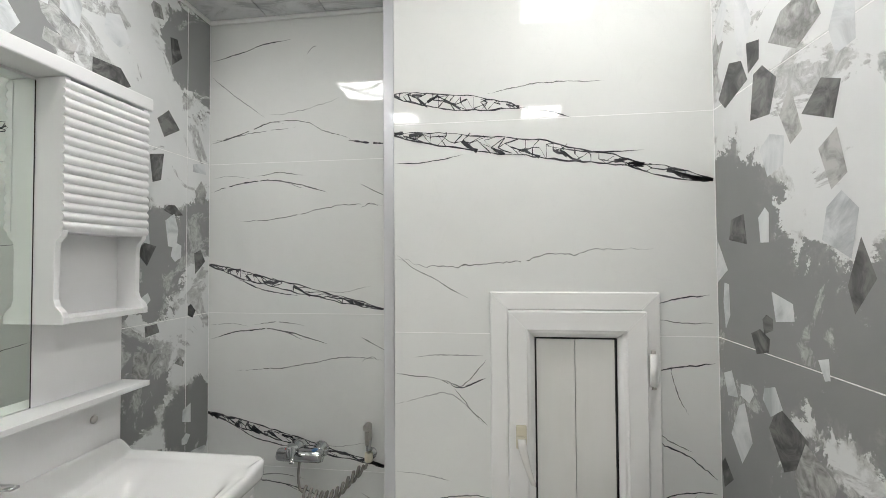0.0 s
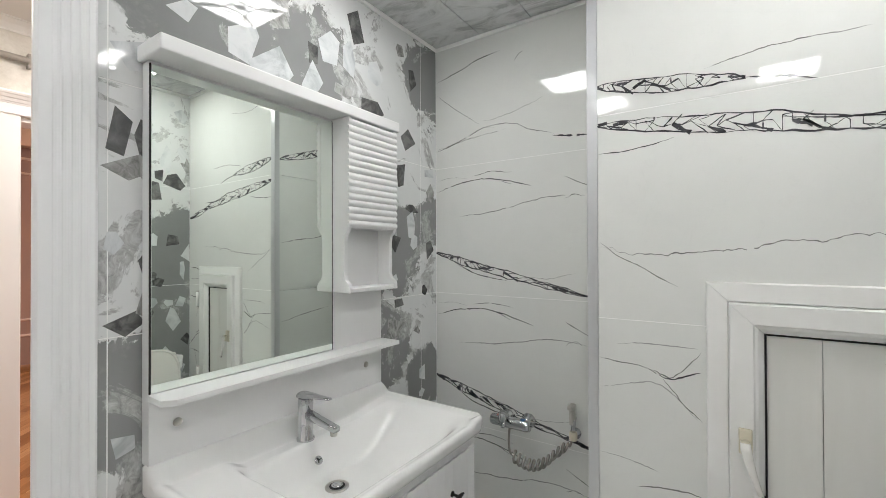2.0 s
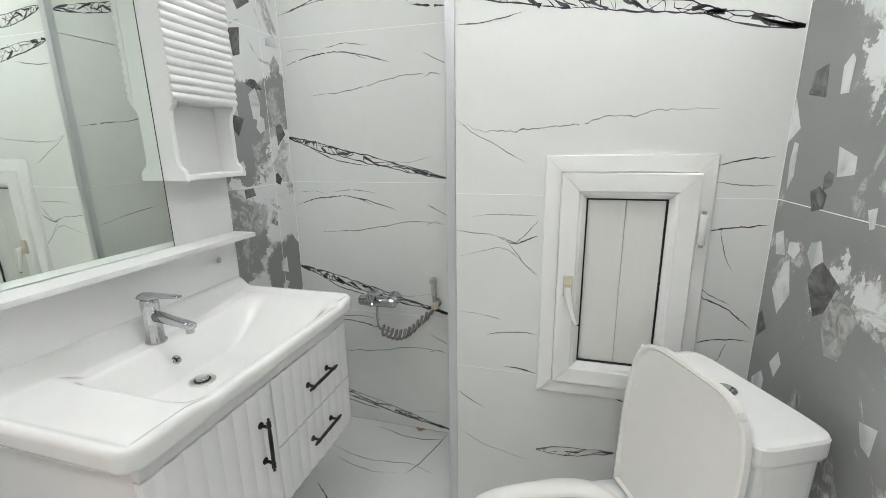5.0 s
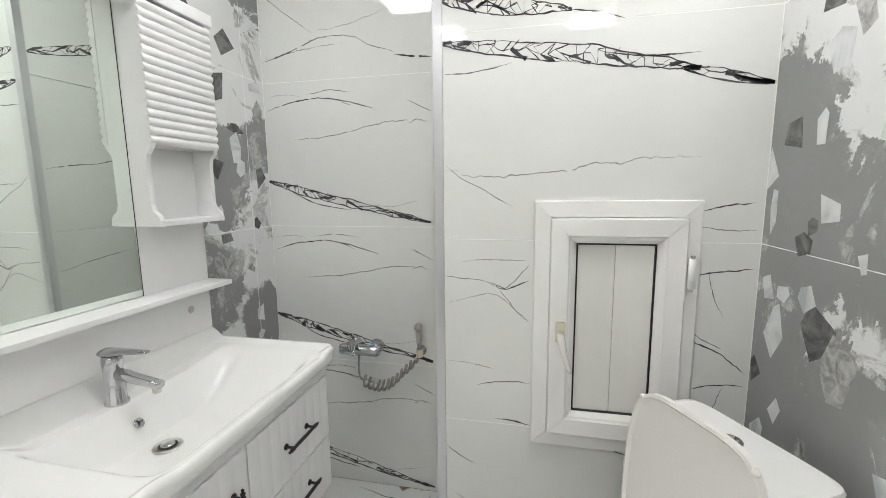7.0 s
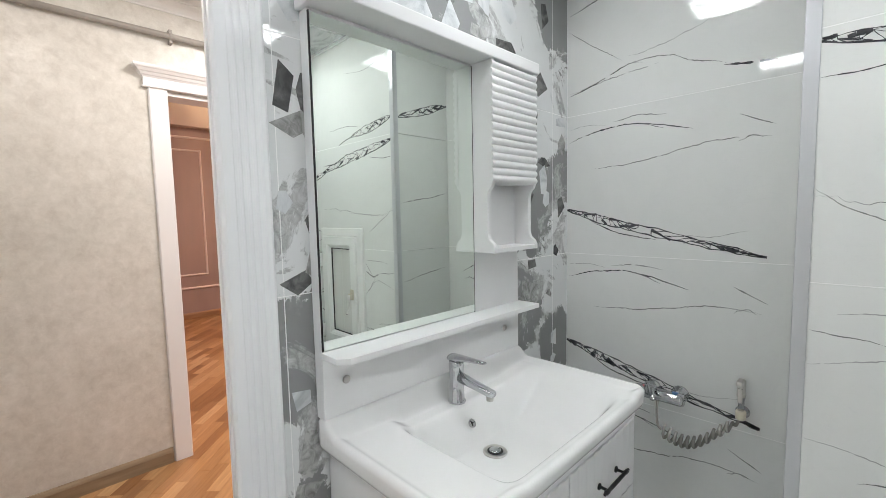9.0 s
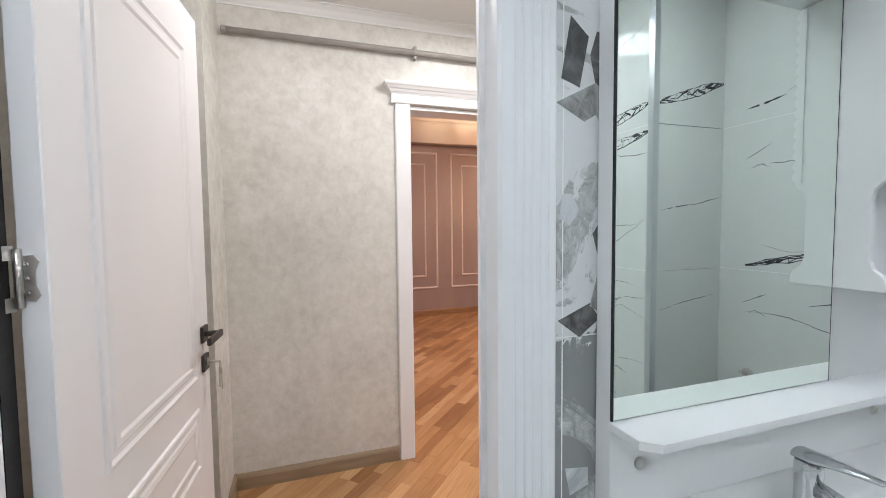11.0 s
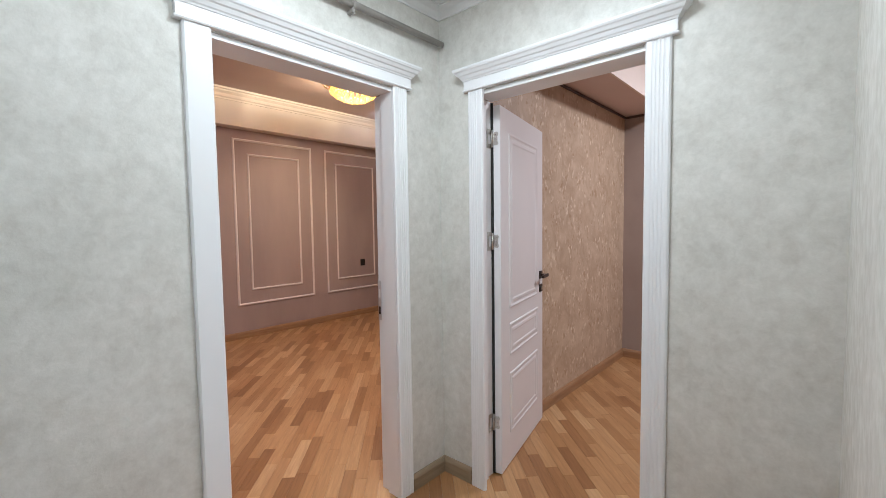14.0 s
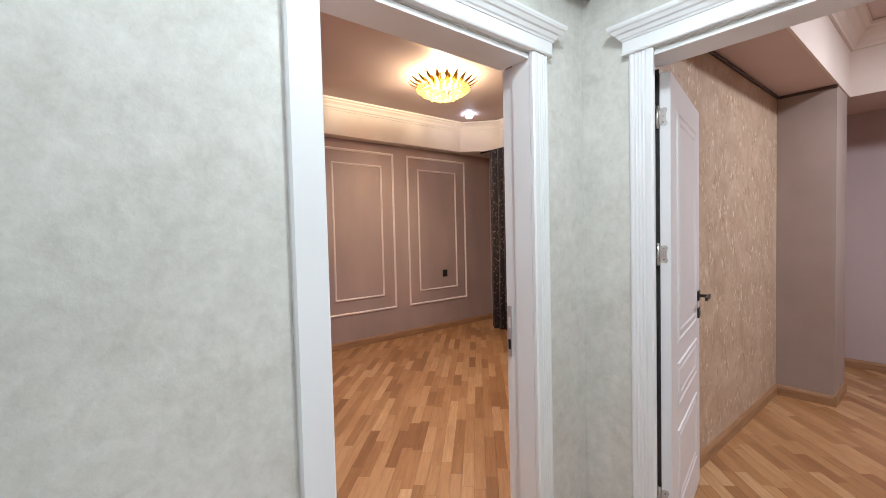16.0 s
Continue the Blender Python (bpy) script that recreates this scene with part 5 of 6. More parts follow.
# pale curtain at the bedroom's far wall
drape = thing("curtain", "floor-length pale lilac curtain in the bedroom", "curtain")
rings = []
for k in range(61):
    q = k / 60
    w = 0.035 * math.sin(2 * math.pi * q * 7)
    rings.append([(-3.20 + 1.2 * q, 5.38 + w, 0.02), (-3.20 + 1.2 * q, 5.38 + w * 0.8, 1.2), (-3.20 + 1.2 * q, 5.38 + w * 0.7, 2.45)])
bm = loft(rings, closed=False)
bmesh.ops.solidify(bm, geom=bm.faces[:], thickness=0.003)
part("drape", bm, "sheer", drape, smooth=True)
part("rail", tube([(-3.0, 5.38, 2.455), (-1.5, 5.38, 2.455)], 0.010, 8), "bead_pink", drape)


# ---- rims and a pendant mount, added out of view round the unseen lamps ----
def added_lamp_rim(at, r):
    ob = thing("flush_light", "plain white light rim, added out of view", "ceiling light", group="flush ceiling lights")
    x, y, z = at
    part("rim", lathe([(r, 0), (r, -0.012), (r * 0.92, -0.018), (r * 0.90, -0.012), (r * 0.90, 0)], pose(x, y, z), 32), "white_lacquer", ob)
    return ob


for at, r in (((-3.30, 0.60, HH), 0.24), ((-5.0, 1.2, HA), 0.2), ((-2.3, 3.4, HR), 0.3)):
    added_lamp_rim(at, r)

# mount added over the hall fill light; no globe is built
pendant = thing("pendant_light", "added pendant mount, unseen, above the hall fill light", "ceiling light")
part("canopy", lathe([(0.05, 0), (0.05, -0.02), (0.012, -0.03), (0.012, -0.09)], pose(-3.2, -0.33, HH), 20), "chrome", pendant)
part("cap", lathe([(0.045, -0.085), (0.05, -0.095), (0.05, -0.105), (0.03, -0.105)], pose(-3.2, -0.33, HH), 20), "chrome", pendant)


# ---- printed veins on the marble tiles ----
class Ribbons:
    """Flat slivers laid on a wall that looks along -y (or a floor, flat=True)."""

    def __init__(self, face, seed, bold=1.15):
        self.bm, self.face, self.rng, self.bold = bmesh.new(), face, random.Random(seed), bold

    def at(self, u, v):
        return (u, self.face, v)

    def poly(self, pts):
        self.bm.faces.new([self.bm.verts.new(self.at(u, v)) for u, v in pts])

    def strand(self, pts, width, jitter=0.006, fade=0.25, breaks=0.0, step=0.008):
        line = smooth_line([(u, v, 0) for u, v in pts], 6)
        total = sum((b - a).length for a, b in zip(line, line[1:]))
        n = max(6, int(total / step))
        res, acc, k = [], 0.0, 0
        for i in range(n + 1):
            want = total * i / n
            while k < len(line) - 2 and acc + (line[k + 1] - line[k]).length < want:
                acc += (line[k + 1] - line[k]).length
                k += 1
            seg = (line[k + 1] - line[k]).length or 1e-6
            res.append(line[k].lerp(line[k + 1], min((want - acc) / seg, 1)))
        ph = self.rng.uniform(0, 100)
        out, skip = [], False
        for i, p in enumerate(res):
            s = i / n
            d = (res[min(i + 1, n)] - res[max(i - 1, 0)]).normalized()
            nrm = Vector((-d.y, d.x, 0))
            j = 0.5 * jitter * (noise.noise((ph + s * total * 14, 0, 0)) + 0.55 * noise.noise((ph + s * total * 55, 3, 0)) + 0.3 * noise.noise((ph + s * total * 140, 7, 0)))
            w = width * self.bold * (0.35 + 0.9 * abs(noise.noise((ph + s * total * 30, 9, 0))) + 0.5 * self.rng.random())
            w *= min(1, s / fade + 0.12, (1 - s) / fade + 0.12)
            gone = breaks and noise.noise((ph + s * total * 22, 17, 0)) > 0.5 - breaks
            out.append((p + nrm * (j + w / 2), p + nrm * (j - w / 2), gone))
        for (a, b, g), (c, e, h) in zip(out, out[1:]):
            if not (g and h):
                self.poly([(a.x, a.y), (b.x, b.y), (e.x, e.y), (c.x, c.y)])

    def network(self, pts, half, w=0.0038, links=26):
        """A broad cracked vein: two wandering edges, a middle strand and links between them."""
        line = smooth_line([(u, v, 0) for u, v in pts], 12)
        n = len(line) - 1

        def edge(k, side, amount=1.0):
            s = k / n
            env = half * (min(1, s * 3.2 + 0.1) * min(1, (1 - s) * 2.6 + 0.08)) ** 0.8
            p = line[k]
            return (p.x, p.y + side * env * amount)
        m = max(6, int(links * 0.8))
        spots = [min(n, max(0, round(n * (i + self.rng.uniform(-0.3, 0.3)) / m))) for i in range(m + 1)]
        spots[0], spots[-1] = 0, n
        high = [edge(k, 1, self.rng.uniform(0.72, 1.05)) for k in spots]
        low = [edge(k, -1, self.rng.uniform(0.72, 1.05)) for k in spots]
        core = [edge(k, self.rng.uniform(-0.6, 0.6)) for k in spots]
        self.crack(high[::3] + high[-1:], w * 1.0)
        self.crack(low[::3] + low[-1:], w * 1.2)
        for i in range(m):
            for rail in (high, low):
                if self.rng.random() < 0.8:
                    self.crack([core[i], rail[min(max(i + self.rng.choice((-1, 0, 1, 1, 2)), 0), m)]], w * self.rng.uniform(0.3, 0.9))
            if self.rng.random() < 0.6:
                self.crack([core[i], core[min(i + self.rng.choice((1, 1, 2)), m)]], w * self.rng.uniform(0.4, 1.1))
            # crushed spots where the strands close up
            if self.rng.random() < 0.4:
                rail = self.rng.choice((high, low, core))
                self.crack([core[i], rail[min(i + 2, m)]], w * self.rng.uniform(1.6, 3.0))

    def crack(self, pts, width):
        """A broken line with sharp turns; its width swells and thins."""
        out = []
        for (u0, v0), (u1, v1) in zip(pts, pts[1:]):
            for t in (0.0, 0.36, 0.7):
                k = math.hypot(u1 - u0, v1 - v0) * 0.05 if t else 0.0
                out.append(Vector((u0 + (u1 - u0) * t, v0 + (v1 - v0) * t + self.rng.uniform(-k, k), 0)))
        out.append(Vector((*pts[-1], 0)))
        wide = [width * self.bold * self.rng.uniform(0.35, 1.5) for _ in out]
        for i in range(len(out) - 1):
            d = (out[i + 1] - out[i]).normalized()
            q = Vector((-d.y, d.x, 0)) / 2
            a, b, c, e = out[i] + q * wide[i], out[i] - q * wide[i], out[i + 1] - q * wide[i + 1], out[i + 1] + q * wide[i + 1]
            self.poly([(a.x, a.y), (b.x, b.y), (c.x, c.y), (e.x, e.y)])

    def done(self, parent, material):
        ob = part("veins", self.bm, material, parent)
        return tagged(ob, kind="stuff")


# wall round the hatch
dark, mid, pale = Ribbons(YP - 0.0005, 1), Ribbons(YP - 0.0006, 2, 1.1), Ribbons(YP - 0.0004, 3, 1.1)
dark.network([(-1.412, 1.878), (-1.25, 1.850), (-1.05, 1.826)], 0.023, 0.0030, links=30)
dark.strand([(-1.06, 1.824), (-0.98, 1.812), (-0.91, 1.79)], 0.005, 0.004)
dark.network([(-1.412, 1.763), (-1.17, 1.727), (-0.94, 1.695), (-0.72, 1.648)], 0.026, 0.0030, links=46)
dark.network([(-0.76, 1.652), (-0.66, 1.630), (-0.545, 1.604)], 0.016, 0.0030, links=10)
dark.strand([(-0.98, 1.712), (-0.86, 1.690), (-0.72, 1.690)], 0.004, 0.005)
dark.strand([(-1.41, 1.676), (-1.32, 1.677), (-1.21, 1.697)], 0.0032, 0.006)
dark.strand([(-1.28, 1.054), (-1.22, 1.036), (-1.15, 1.060)], 0.0042, 0.01, breaks=0.2)
dark.strand([(-0.71, 1.267), (-0.64, 1.287), (-0.56, 1.299)], 0.0042, 0.008, breaks=0.15)
dark.strand([(-0.71, 1.090), (-0.63, 1.108), (-0.55, 1.116)], 0.0045, 0.008, breaks=0.15)
dark.strand([(-0.70, 0.910), (-0.62, 0.870), (-0.55, 0.815)], 0.0042, 0.012)
dark.strand([(-1.25, 0.600), (-1.20, 0.603), (-1.14, 0.590)], 0.0045, 0.008)
dark.strand([(-0.98, 0.558), (-0.91, 0.545), (-0.84, 0.520)], 0.0045, 0.008)
dark.strand([(-0.69, 0.757), (-0.63, 0.775), (-0.55, 0.778)], 0.004, 0.008)
mid.strand([(-1.14, 1.868), (-1.0, 1.889), (-0.82, 1.888)], 0.0030, 0.010)
mid.strand([(-1.41, 1.400), (-1.27, 1.376), (-1.1, 1.386), (-0.89, 1.416), (-0.70, 1.421)], 0.0030, 0.022, breaks=0.08)
mid.strand([(-1.41, 1.412), (-1.32, 1.352), (-1.2, 1.287)], 0.0030, 0.012)
mid.strand([(-1.41, 1.070), (-1.34, 1.062), (-1.28, 1.054)], 0.0036, 0.010)
mid.strand([(-1.28, 1.054), (-1.22, 1.04), (-1.15, 1.113)], 0.0034, 0.016)
mid.strand([(-1.24, 1.036), (-1.20, 0.98), (-1.15, 0.93)], 0.0030, 0.016)
mid.strand([(-0.71, 1.235), (-0.64, 1.224), (-0.55, 1.222)], 0.0026, 0.008)
mid.strand([(-0.66, 1.109), (-0.65, 1.05), (-0.62, 0.979)], 0.0022, 0.014)
mid.strand([(-0.71, 0.945), (-0.66, 0.905), (-0.61, 0.885)], 0.0024, 0.012)
mid.strand([(-0.60, 0.772), (-0.62, 0.73), (-0.63, 0.68)], 0.0024, 0.012)
mid.strand([(-1.31, 0.710), (-1.22, 0.735), (-1.14, 0.731)], 0.0036, 0.010)
mid.strand([(-1.41, 0.488), (-1.36, 0.455), (-1.31, 0.434)], 0.0032, 0.008)
mid.network([(-1.13, 0.30), (-1.0, 0.315), (-0.88, 0.335)], 0.016, 0.0026, 14)
pale.strand([(-1.36, 1.116), (-1.26, 1.125), (-1.15, 1.123)], 0.0034, 0.008, breaks=0.2)
pale.strand([(-1.41, 0.982), (-1.31, 1.008), (-1.24, 1.012), (-1.16, 0.934)], 0.0030, 0.014, breaks=0.12)
pale.strand([(-1.41, 0.79), (-1.33, 0.785), (-1.25, 0.77)], 0.0026, 0.008)
pale.strand([(-1.41, 0.33), (-1.3, 0.28), (-1.15, 0.25)], 0.003, 0.012)
pale.strand([(-1.412, 2.21), (-1.2, 2.16), (-1.0, 2.19)], 0.003, 0.012)
dark.done(wall_hatch, "vein_dark"), mid.done(wall_hatch, "vein_mid"), pale.done(wall_hatch, "vein_pale")

# shower recess: one print on the three lower rows, another on the top row
dark, mid, pale = Ribbons(YR - 0.0005, 5, 1.45), Ribbons(YR - 0.0006, 6, 1.4), Ribbons(YR - 0.0004, 7, 1.1)
for z in (0.0, 0.593, 1.187):
    dark.network([(-2.278, z + 0.195), (-2.15, z + 0.158), (-2.04, z + 0.132), (-1.78, z + 0.068), (-1.55, z + 0.02)], 0.018, 0.0029, 46)
    dark.strand([(-2.16, z + 0.142), (-2.05, z + 0.095), (-1.9, z + 0.07)], 0.0038, 0.008)
    dark.strand([(-2.27, z + 0.488), (-2.14, z + 0.522), (-1.99, z + 0.530), (-1.88, z + 0.495)], 0.0034, 0.010, breaks=0.1)
    dark.strand([(-2.0, z + 0.53), (-1.9, z + 0.512), (-1.78, z + 0.478)], 0.0036, 0.008)
    mid.strand([(-2.15, z + 0.366), (-1.98, z + 0.378), (-1.85, z + 0.400), (-1.70, z + 0.428), (-1.55, z + 0.420)], 0.0028, 0.012, breaks=0.1)
    mid.strand([(-2.08, z + 0.548), (-1.98, z + 0.560), (-1.87, z + 0.548)], 0.0026, 0.008, breaks=0.12)
    mid.strand([(-1.64, z + 0.505), (-1.60, z + 0.485), (-1.54, z + 0.455)], 0.0030, 0.004)
    mid.strand([(-1.64, z + 0.412), (-1.60, z + 0.430), (-1.57, z + 0.418)], 0.0026, 0.014)
    pale.strand([(-2.27, z + 0.545), (-2.18, z + 0.552), (-2.1, z + 0.540)], 0.0024, 0.006, breaks=0.15)
    pale.strand([(-1.85, z + 0.09), (-1.72, z + 0.085), (-1.6, z + 0.11)], 0.0026, 0.008)
dark.strand([(-2.275, 1.873), (-2.15, 1.906), (-2.02, 1.951), (-1.96, 1.945)], 0.0036, 0.008, breaks=0.15)
dark.strand([(-1.69, 1.866), (-1.62, 1.855), (-1.54, 1.847)], 0.0060, 0.004, breaks=0.1)
dark.strand([(-2.27, 2.215), (-2.16, 2.238), (-2.05, 2.270), (-1.93, 2.285)], 0.0030, 0.008)
mid.strand([(-2.27, 2.150), (-2.16, 2.06), (-2.04, 1.975)], 0.0024, 0.010)
mid.strand([(-2.02, 1.951), (-1.90, 1.955), (-1.80, 1.915), (-1.68, 1.870)], 0.0030, 0.012, breaks=0.2)
mid.strand([(-2.27, 1.885), (-2.1, 1.91), (-1.9, 1.93)], 0.0022, 0.012, breaks=0.2)
pale.strand([(-2.02, 1.985), (-1.9, 1.99), (-1.73, 2.037)], 0.0030, 0.010, breaks=0.15)
pale.strand([(-1.86, 2.22), (-1.84, 2.245), (-1.82, 2.25)], 0.005, 0.004)
dark.done(wall_recess, "vein_dark"), mid.done(wall_recess, "vein_mid"), pale.done(wall_recess, "vein_pale")


class FloorRibbons(Ribbons):
    def at(self, u, v):
        return (u, v, self.face)


dark, mid = FloorRibbons(0.0005, 12), FloorRibbons(0.0006, 13)
dark.strand([(-1.56, 1.36), (-1.60, 1.22), (-1.66, 1.08)], 0.006, 0.012)
dark.strand([(-1.56, 1.33), (-1.70, 1.30), (-1.9, 1.34)], 0.004, 0.012)
dark.strand([(-2.0, 0.95), (-1.85, 0.84), (-1.70, 0.76)], 0.006, 0.012)
mid.strand([(-2.05, 1.16), (-1.85, 1.12), (-1.68, 1.14), (-1.55, 1.11)], 0.004, 0.014, breaks=0.1)
mid.strand([(-2.0, 1.1), (-1.82, 1.06), (-1.7, 1.08)], 0.003, 0.012)
mid.strand([(-1.6, 0.98), (-1.5, 0.93), (-1.42, 0.90)], 0.003, 0.008)
mid.strand([(-1.35, 0.4), (-1.2, 0.1), (-1.0, -0.2)], 0.004, 0.02)
mid.strand([(-2.1, -0.3), (-1.8, -0.5), (-1.3, -0.5)], 0.004, 0.02)
dark.done(bath_floor, "vein_dark"), mid.done(bath_floor, "vein_mid")


# ---- printed stone chips on the terrazzo tiles ----
CHIPS_RIGHT = {
    "chip_dark": [(0.90, 1.82, 0.11, 0.09), (0.82, 1.865, 0.05, 0.08), (0.79, 1.76, 0.09, 0.11), (0.62, 1.67, 0.09, 0.085), (0.89, 1.46, 0.07, 0.085), (0.79, 1.25, 0.036, 0.04), (0.82, 1.205, 0.067, 0.05),
                  (0.55, 1.36, 0.055, 0.11), (0.74, 1.03, 0.10, 0.11), (0.97, 0.84, 0.05, 0.08), (0.40, 1.78, 0.12, 0.10), (0.30, 1.5, 0.10, 0.08)],
    "chip_grey": [(0.68, 1.85, 0.14, 0.10), (0.98, 1.93, 0.07, 0.10), (0.70, 1.68, 0.07, 0.10), (0.60, 1.565, 0.07, 0.09), (0.66, 0.97, 0.09, 0.14), (0.5, 1.0, 0.08, 0.10)],
    "chip_white": [(0.57, 1.79, 0.055, 0.085), (0.76, 1.615, 0.08, 0.085), (0.99, 1.38, 0.075, 0.10), (0.95, 1.28, 0.025, 0.12), (0.79, 1.46, 0.037, 0.09), (0.74, 1.30, 0.065, 0.08), (0.59, 1.45, 0.065, 0.11), (0.87, 1.08, 0.054, 0.04),
                   (0.78, 1.09, 0.052, 0.055), (0.94, 1.08, 0.062, 0.06), (0.90, 0.975, 0.07, 0.13), (0.63, 1.195, 0.036, 0.04), (0.86, 1.95, 0.08, 0.14), (0.95, 2.0, 0.06, 0.10), (0.93, 0.68, 0.06, 0.09)],
}
CHIPS_LEFT = {
    "chip_dark": [(0.075, 1.665, 0.056, 0.105), (0.135, 1.67, 0.045, 0.105), (0.09, 1.215, 0.072, 0.055), (0.14, 1.345, 0.045, 0.10), (0.93, 1.965, 0.13, 0.085), (1.165, 1.89, 0.085, 0.09), (1.11, 1.73, 0.06, 0.11), (1.19, 2.16, 0.06, 0.11),
                  (0.64, 2.08, 0.06, 0.07), (0.84, 2.26, 0.09, 0.13), (1.09, 1.165, 0.09, 0.035), (1.08, 1.42, 0.08, 0.08), (1.325, 1.39, 0.06, 0.09), (1.19, 1.58, 0.08, 0.04), (0.09, 0.56, 0.05, 0.06)],
    "chip_grey": [(0.10, 1.595, 0.09, 0.055), (0.14, 1.565, 0.055, 0.09), (0.125, 1.262, 0.045, 0.05), (0.10, 0.78, 0.07, 0.10), (0.09, 0.685, 0.075, 0.06), (0.78, 1.99, 0.08, 0.08), (1.07, 1.05, 0.12, 0.10), (1.33, 1.66, 0.06, 0.08)],
    "chip_white": [(0.065, 1.41, 0.035, 0.05), (0.10, 1.87, 0.09, 0.08), (0.23, 2.03, 0.085, 0.055), (0.39, 2.02, 0.095, 0.13), (0.48, 1.96, 0.12, 0.15), (0.72, 2.13, 0.09, 0.12), (0.64, 1.98, 0.08, 0.13), (0.81, 2.11, 0.06, 0.13),
                   (0.95, 2.12, 0.09, 0.10), (1.02, 1.55, 0.09, 0.10), (1.06, 1.50, 0.07, 0.10), (1.18, 1.50, 0.06, 0.11), (1.2, 1.43, 0.05, 0.06), (0.08, 0.93, 0.06, 0.05)],
}


def chips(parent, face, side, placed, region, seed, extra, limit):
    rng = random.Random(seed)
    taken = [(y, z, max(w, h) * 0.55) for rows in placed.values() for y, z, w, h in rows]
    kinds = {k: list(v) for k, v in placed.items()}
    tries = 0
    while extra and tries < 6000:
        tries += 1
        y, z, r = rng.uniform(region[0], region[1]), rng.uniform(region[2], region[3]), rng.uniform(0.022, 0.06)
        if any(math.hypot(y - a, z - b) < r + c + 0.012 for a, b, c in taken) or min(abs(z - j) for j in (0.587, 1.187, 1.79)) < 0.02:
            continue
        taken.append((y, z, r))
        kinds[rng.choice(("chip_dark", "chip_white", "chip_white", "chip_grey"))].append((y, z, r * 1.7, r * rng.uniform(1.4, 2.2)))
        extra -= 1
    for layer, (kind, rows) in enumerate(kinds.items()):
        bm = bmesh.new()
        for i, (y, z, w, h) in enumerate(rows):
            n = rng.choice((4, 4, 5, 5))
            a0 = rng.uniform(0, 6.28)
            pts = []
            for k in range(n):
                a = a0 + 2 * math.pi * (k + rng.uniform(-0.33, 0.33)) / n
                q = rng.uniform(0.88, 1.22)
                c, s = math.cos(a), math.sin(a)
                pts.append((min(y + w * 0.56 * q * c, limit), z + h * 0.56 * q * s))
            bm.faces.new([bm.verts.new((face + side * (0.0003 + 0.0004 * layer + 0.000004 * i), u, v)) for u, v in pts])
        tagged(part("chips", bm, kind, parent), kind="stuff")


chips(wall_east, XR, -1, CHIPS_RIGHT, (-1.3, 0.97, 0.05, 2.33), 21, 95, YP - 0.003)
chips(wall_west, XL, 1, CHIPS_LEFT, (-0.02, 1.36, 0.05, 2.33), 22, 70, YR - 0.003)


# side of the tiled block, seen in the mirror
class SideRibbons(Ribbons):
    def at(self, u, v):
        return (self.face, u, v)


dark, mid = SideRibbons(-1.4405, 31), SideRibbons(-1.4406, 32)
dark.network([(1.025, 1.875), (1.15, 1.910), (1.26, 1.948), (1.375, 1.980)], 0.020, 0.0030, links=24)
mid.strand([(1.03, 1.436), (1.14, 1.455), (1.26, 1.470), (1.375, 1.498)], 0.0038, 0.008, breaks=0.1)
mid.strand([(1.03, 1.02), (1.16, 1.045), (1.34, 1.07)], 0.003, 0.008, breaks=0.15)
dark.done(wall_hatch, "vein_dark"), mid.done(wall_hatch, "vein_mid")


# ---- parquet, laid on the slant ----
tagged(part("floor_base", box(-8.1, -2.36, -2.3, 5.7, -0.06, -0.012), "parquet_joint"), "dark underlay of the parquet", "floor", kind="structure")
tagged(part("floor_base_bedroom", box(-2.36, -0.8, YH + 0.02, 5.7, -0.06, -0.012), "parquet_joint"), "dark underlay of the parquet", "floor", kind="structure")
parquet = structure("floor_parquet", "orange-brown oak strip parquet laid diagonally", "floor")
PW, GAP = 0.068, 0.0004
ALONG, ACROSS = Vector((math.cos(radians(136)), math.sin(radians(136)), 0)), Vector((-math.sin(radians(136)), math.cos(radians(136)), 0))
LENGTHS = (0.30, 0.36, 0.42, 0.48)


def clip(poly, nx, ny, d):
    out = []
    for i, p in enumerate(poly):
        q = poly[(i + 1) % len(poly)]
        a, b = nx * p[0] + ny * p[1] - d, nx * q[0] + ny * q[1] - d
        if a <= 0:
            out.append(p)
        if a * b < 0:
            t = a / (a - b)
            out.append((p[0] + (q[0] - p[0]) * t, p[1] + (q[1] - p[1]) * t))
    return out


def in_rooms(p, m=0.12):
    return (-4.13 - m < p[0] < -2.36 + m and -2.08 < p[1] < 1.48 + m) or (-7.92 - m < p[0] < -4.1 and -0.5 - m < p[1] < 4.85) or (-4.2 < p[0] < -0.9 and 1.4 < p[1] < 5.6)


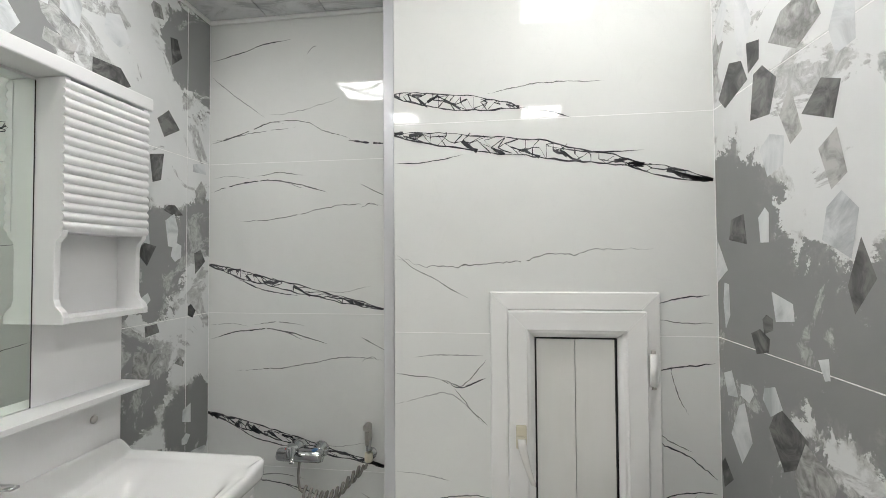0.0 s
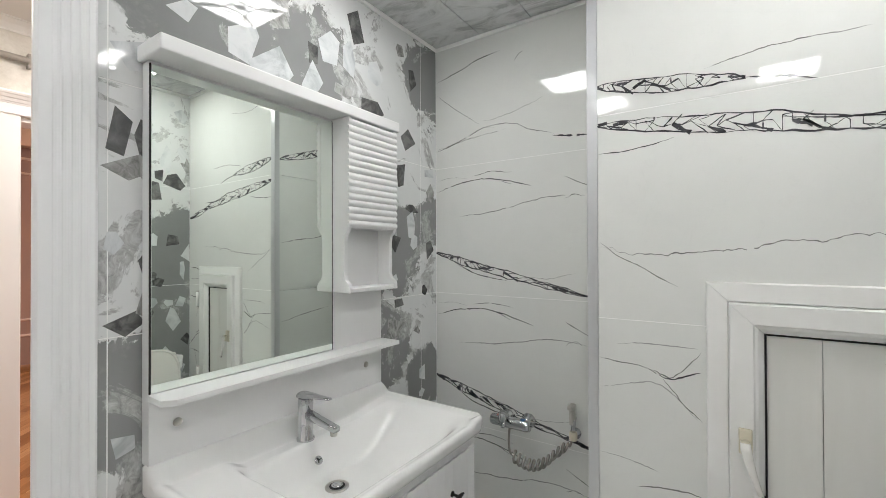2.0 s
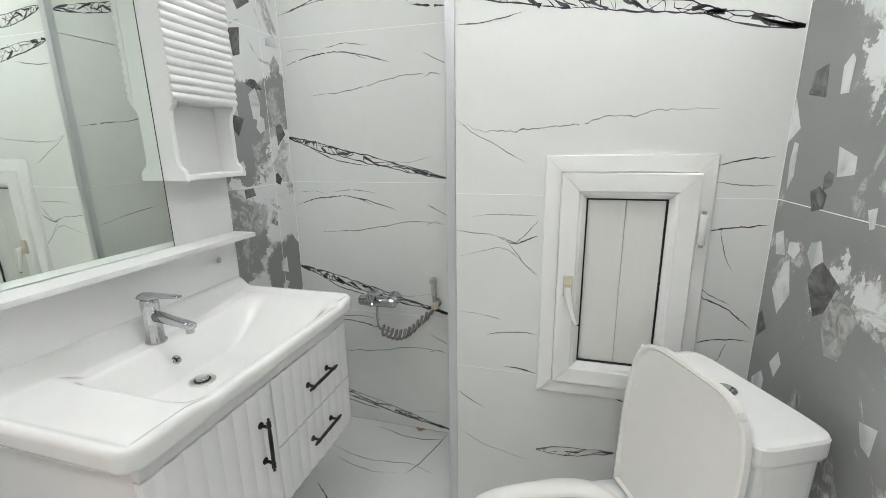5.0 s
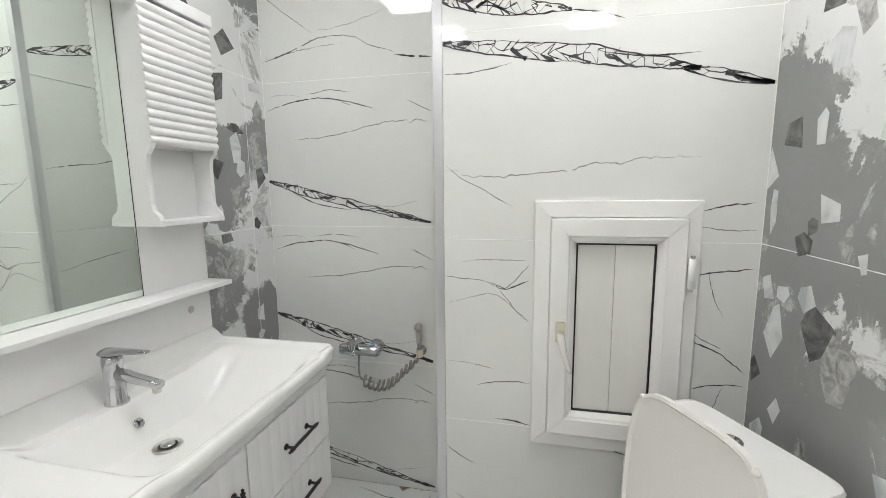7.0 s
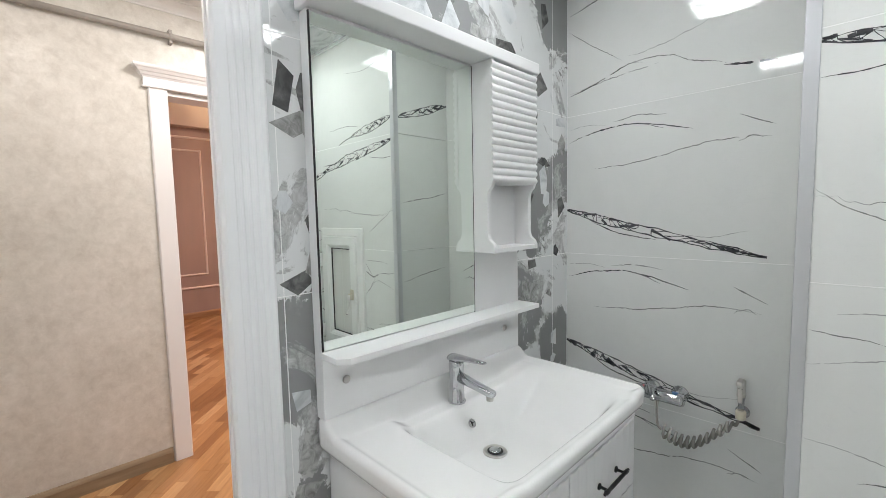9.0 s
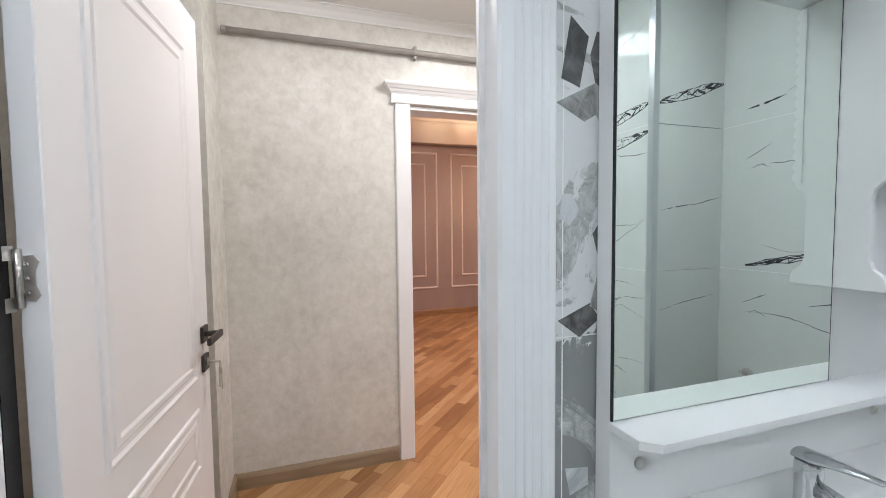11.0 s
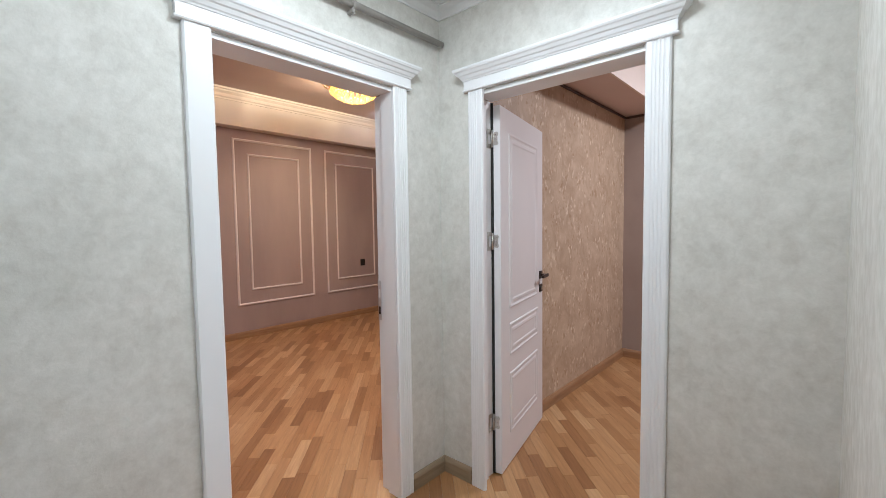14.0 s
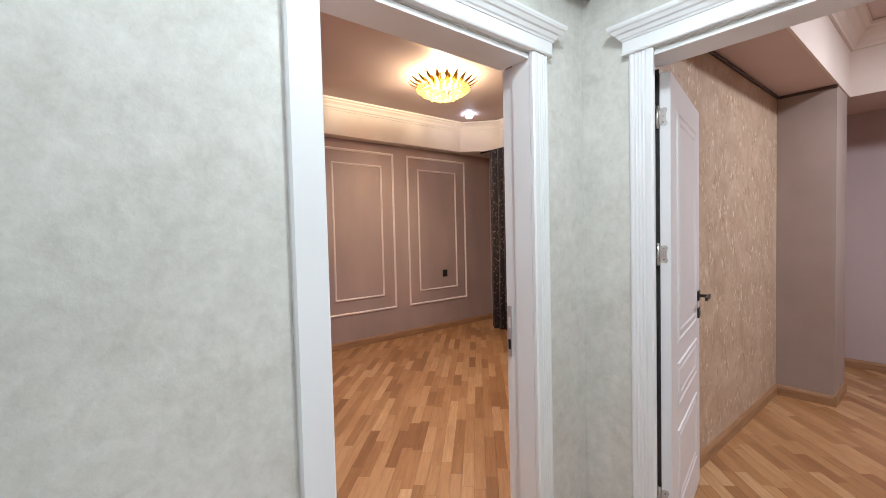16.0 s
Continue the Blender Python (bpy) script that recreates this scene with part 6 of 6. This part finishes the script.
plank_mesh = {}
for ln in LENGTHS:
    bm = bmesh.new()
    lo = [(GAP, GAP), (ln - GAP, GAP), (ln - GAP, PW - GAP), (GAP, PW - GAP)]
    e = 0.0005
    hi = [(GAP + e, GAP + e), (ln - GAP - e, GAP + e), (ln - GAP - e, PW - GAP - e), (GAP + e, PW - GAP - e)]
    b = [bm.verts.new(ALONG * u + ACROSS * v + Vector((0, 0, -0.012))) for u, v in lo]
    c = [bm.verts.new(ALONG * u + ACROSS * v + Vector((0, 0, -e))) for u, v in lo]
    d = [bm.verts.new(ALONG * u + ACROSS * v) for u, v in hi]
    bm.faces.new(d)
    for i in range(4):
        j = (i + 1) % 4
        bm.faces.new((b[i], b[j], c[j], c[i]))
        bm.faces.new((c[i], c[j], d[j], d[i]))
    plank_mesh[ln] = finish("plank", bm, "parquet")
rng = random.Random(11)
verts, faces, single = [], [], []
for r in range(-90, 175):
    s = -9.0 + rng.uniform(0, 0.4)
    while s < 11.0:
        ln = rng.choice(LENGTHS)
        o = ALONG * s + ACROSS * (r * PW)
        mid = o + ALONG * (ln / 2) + ACROSS * (PW / 2)
        if in_rooms(mid):
            corners = [o + ALONG * u + ACROSS * v for u, v in ((GAP, GAP), (ln - GAP, GAP), (ln - GAP, PW - GAP), (GAP, PW - GAP))]
            poly = [(p.x, p.y) for p in corners]
            inside = all(p[0] < -2.36 for p in poly) or mid.y > 1.6
            if inside:
                single.append((math.hypot(mid.x + 3.6, mid.y - 1.0), ln, tuple(o), poly))
            else:
                if mid.y < 1.5:
                    poly = clip(poly, 1, 0, -2.36)
                if len(poly) > 2:
                    single.append((99, 0, None, poly))
        s += ln
single.sort(key=lambda q: q[0])
for i, (_, ln, o, poly) in enumerate(single):
    if i < 300 and o:
        ob = new("plank", plank_mesh[ln])
        ob.location = o
        ob.parent = parquet
    else:
        k = len(verts)
        verts += [(x, y, 0.0) for x, y in poly]
        faces.append(tuple(range(k, k + len(poly))))
me = bpy.data.meshes.new("planks")
me.from_pydata(verts, [], faces)
me.materials.append(M["parquet"])
far_planks = tagged(new("planks", me), kind="stuff")
far_planks.parent = parquet
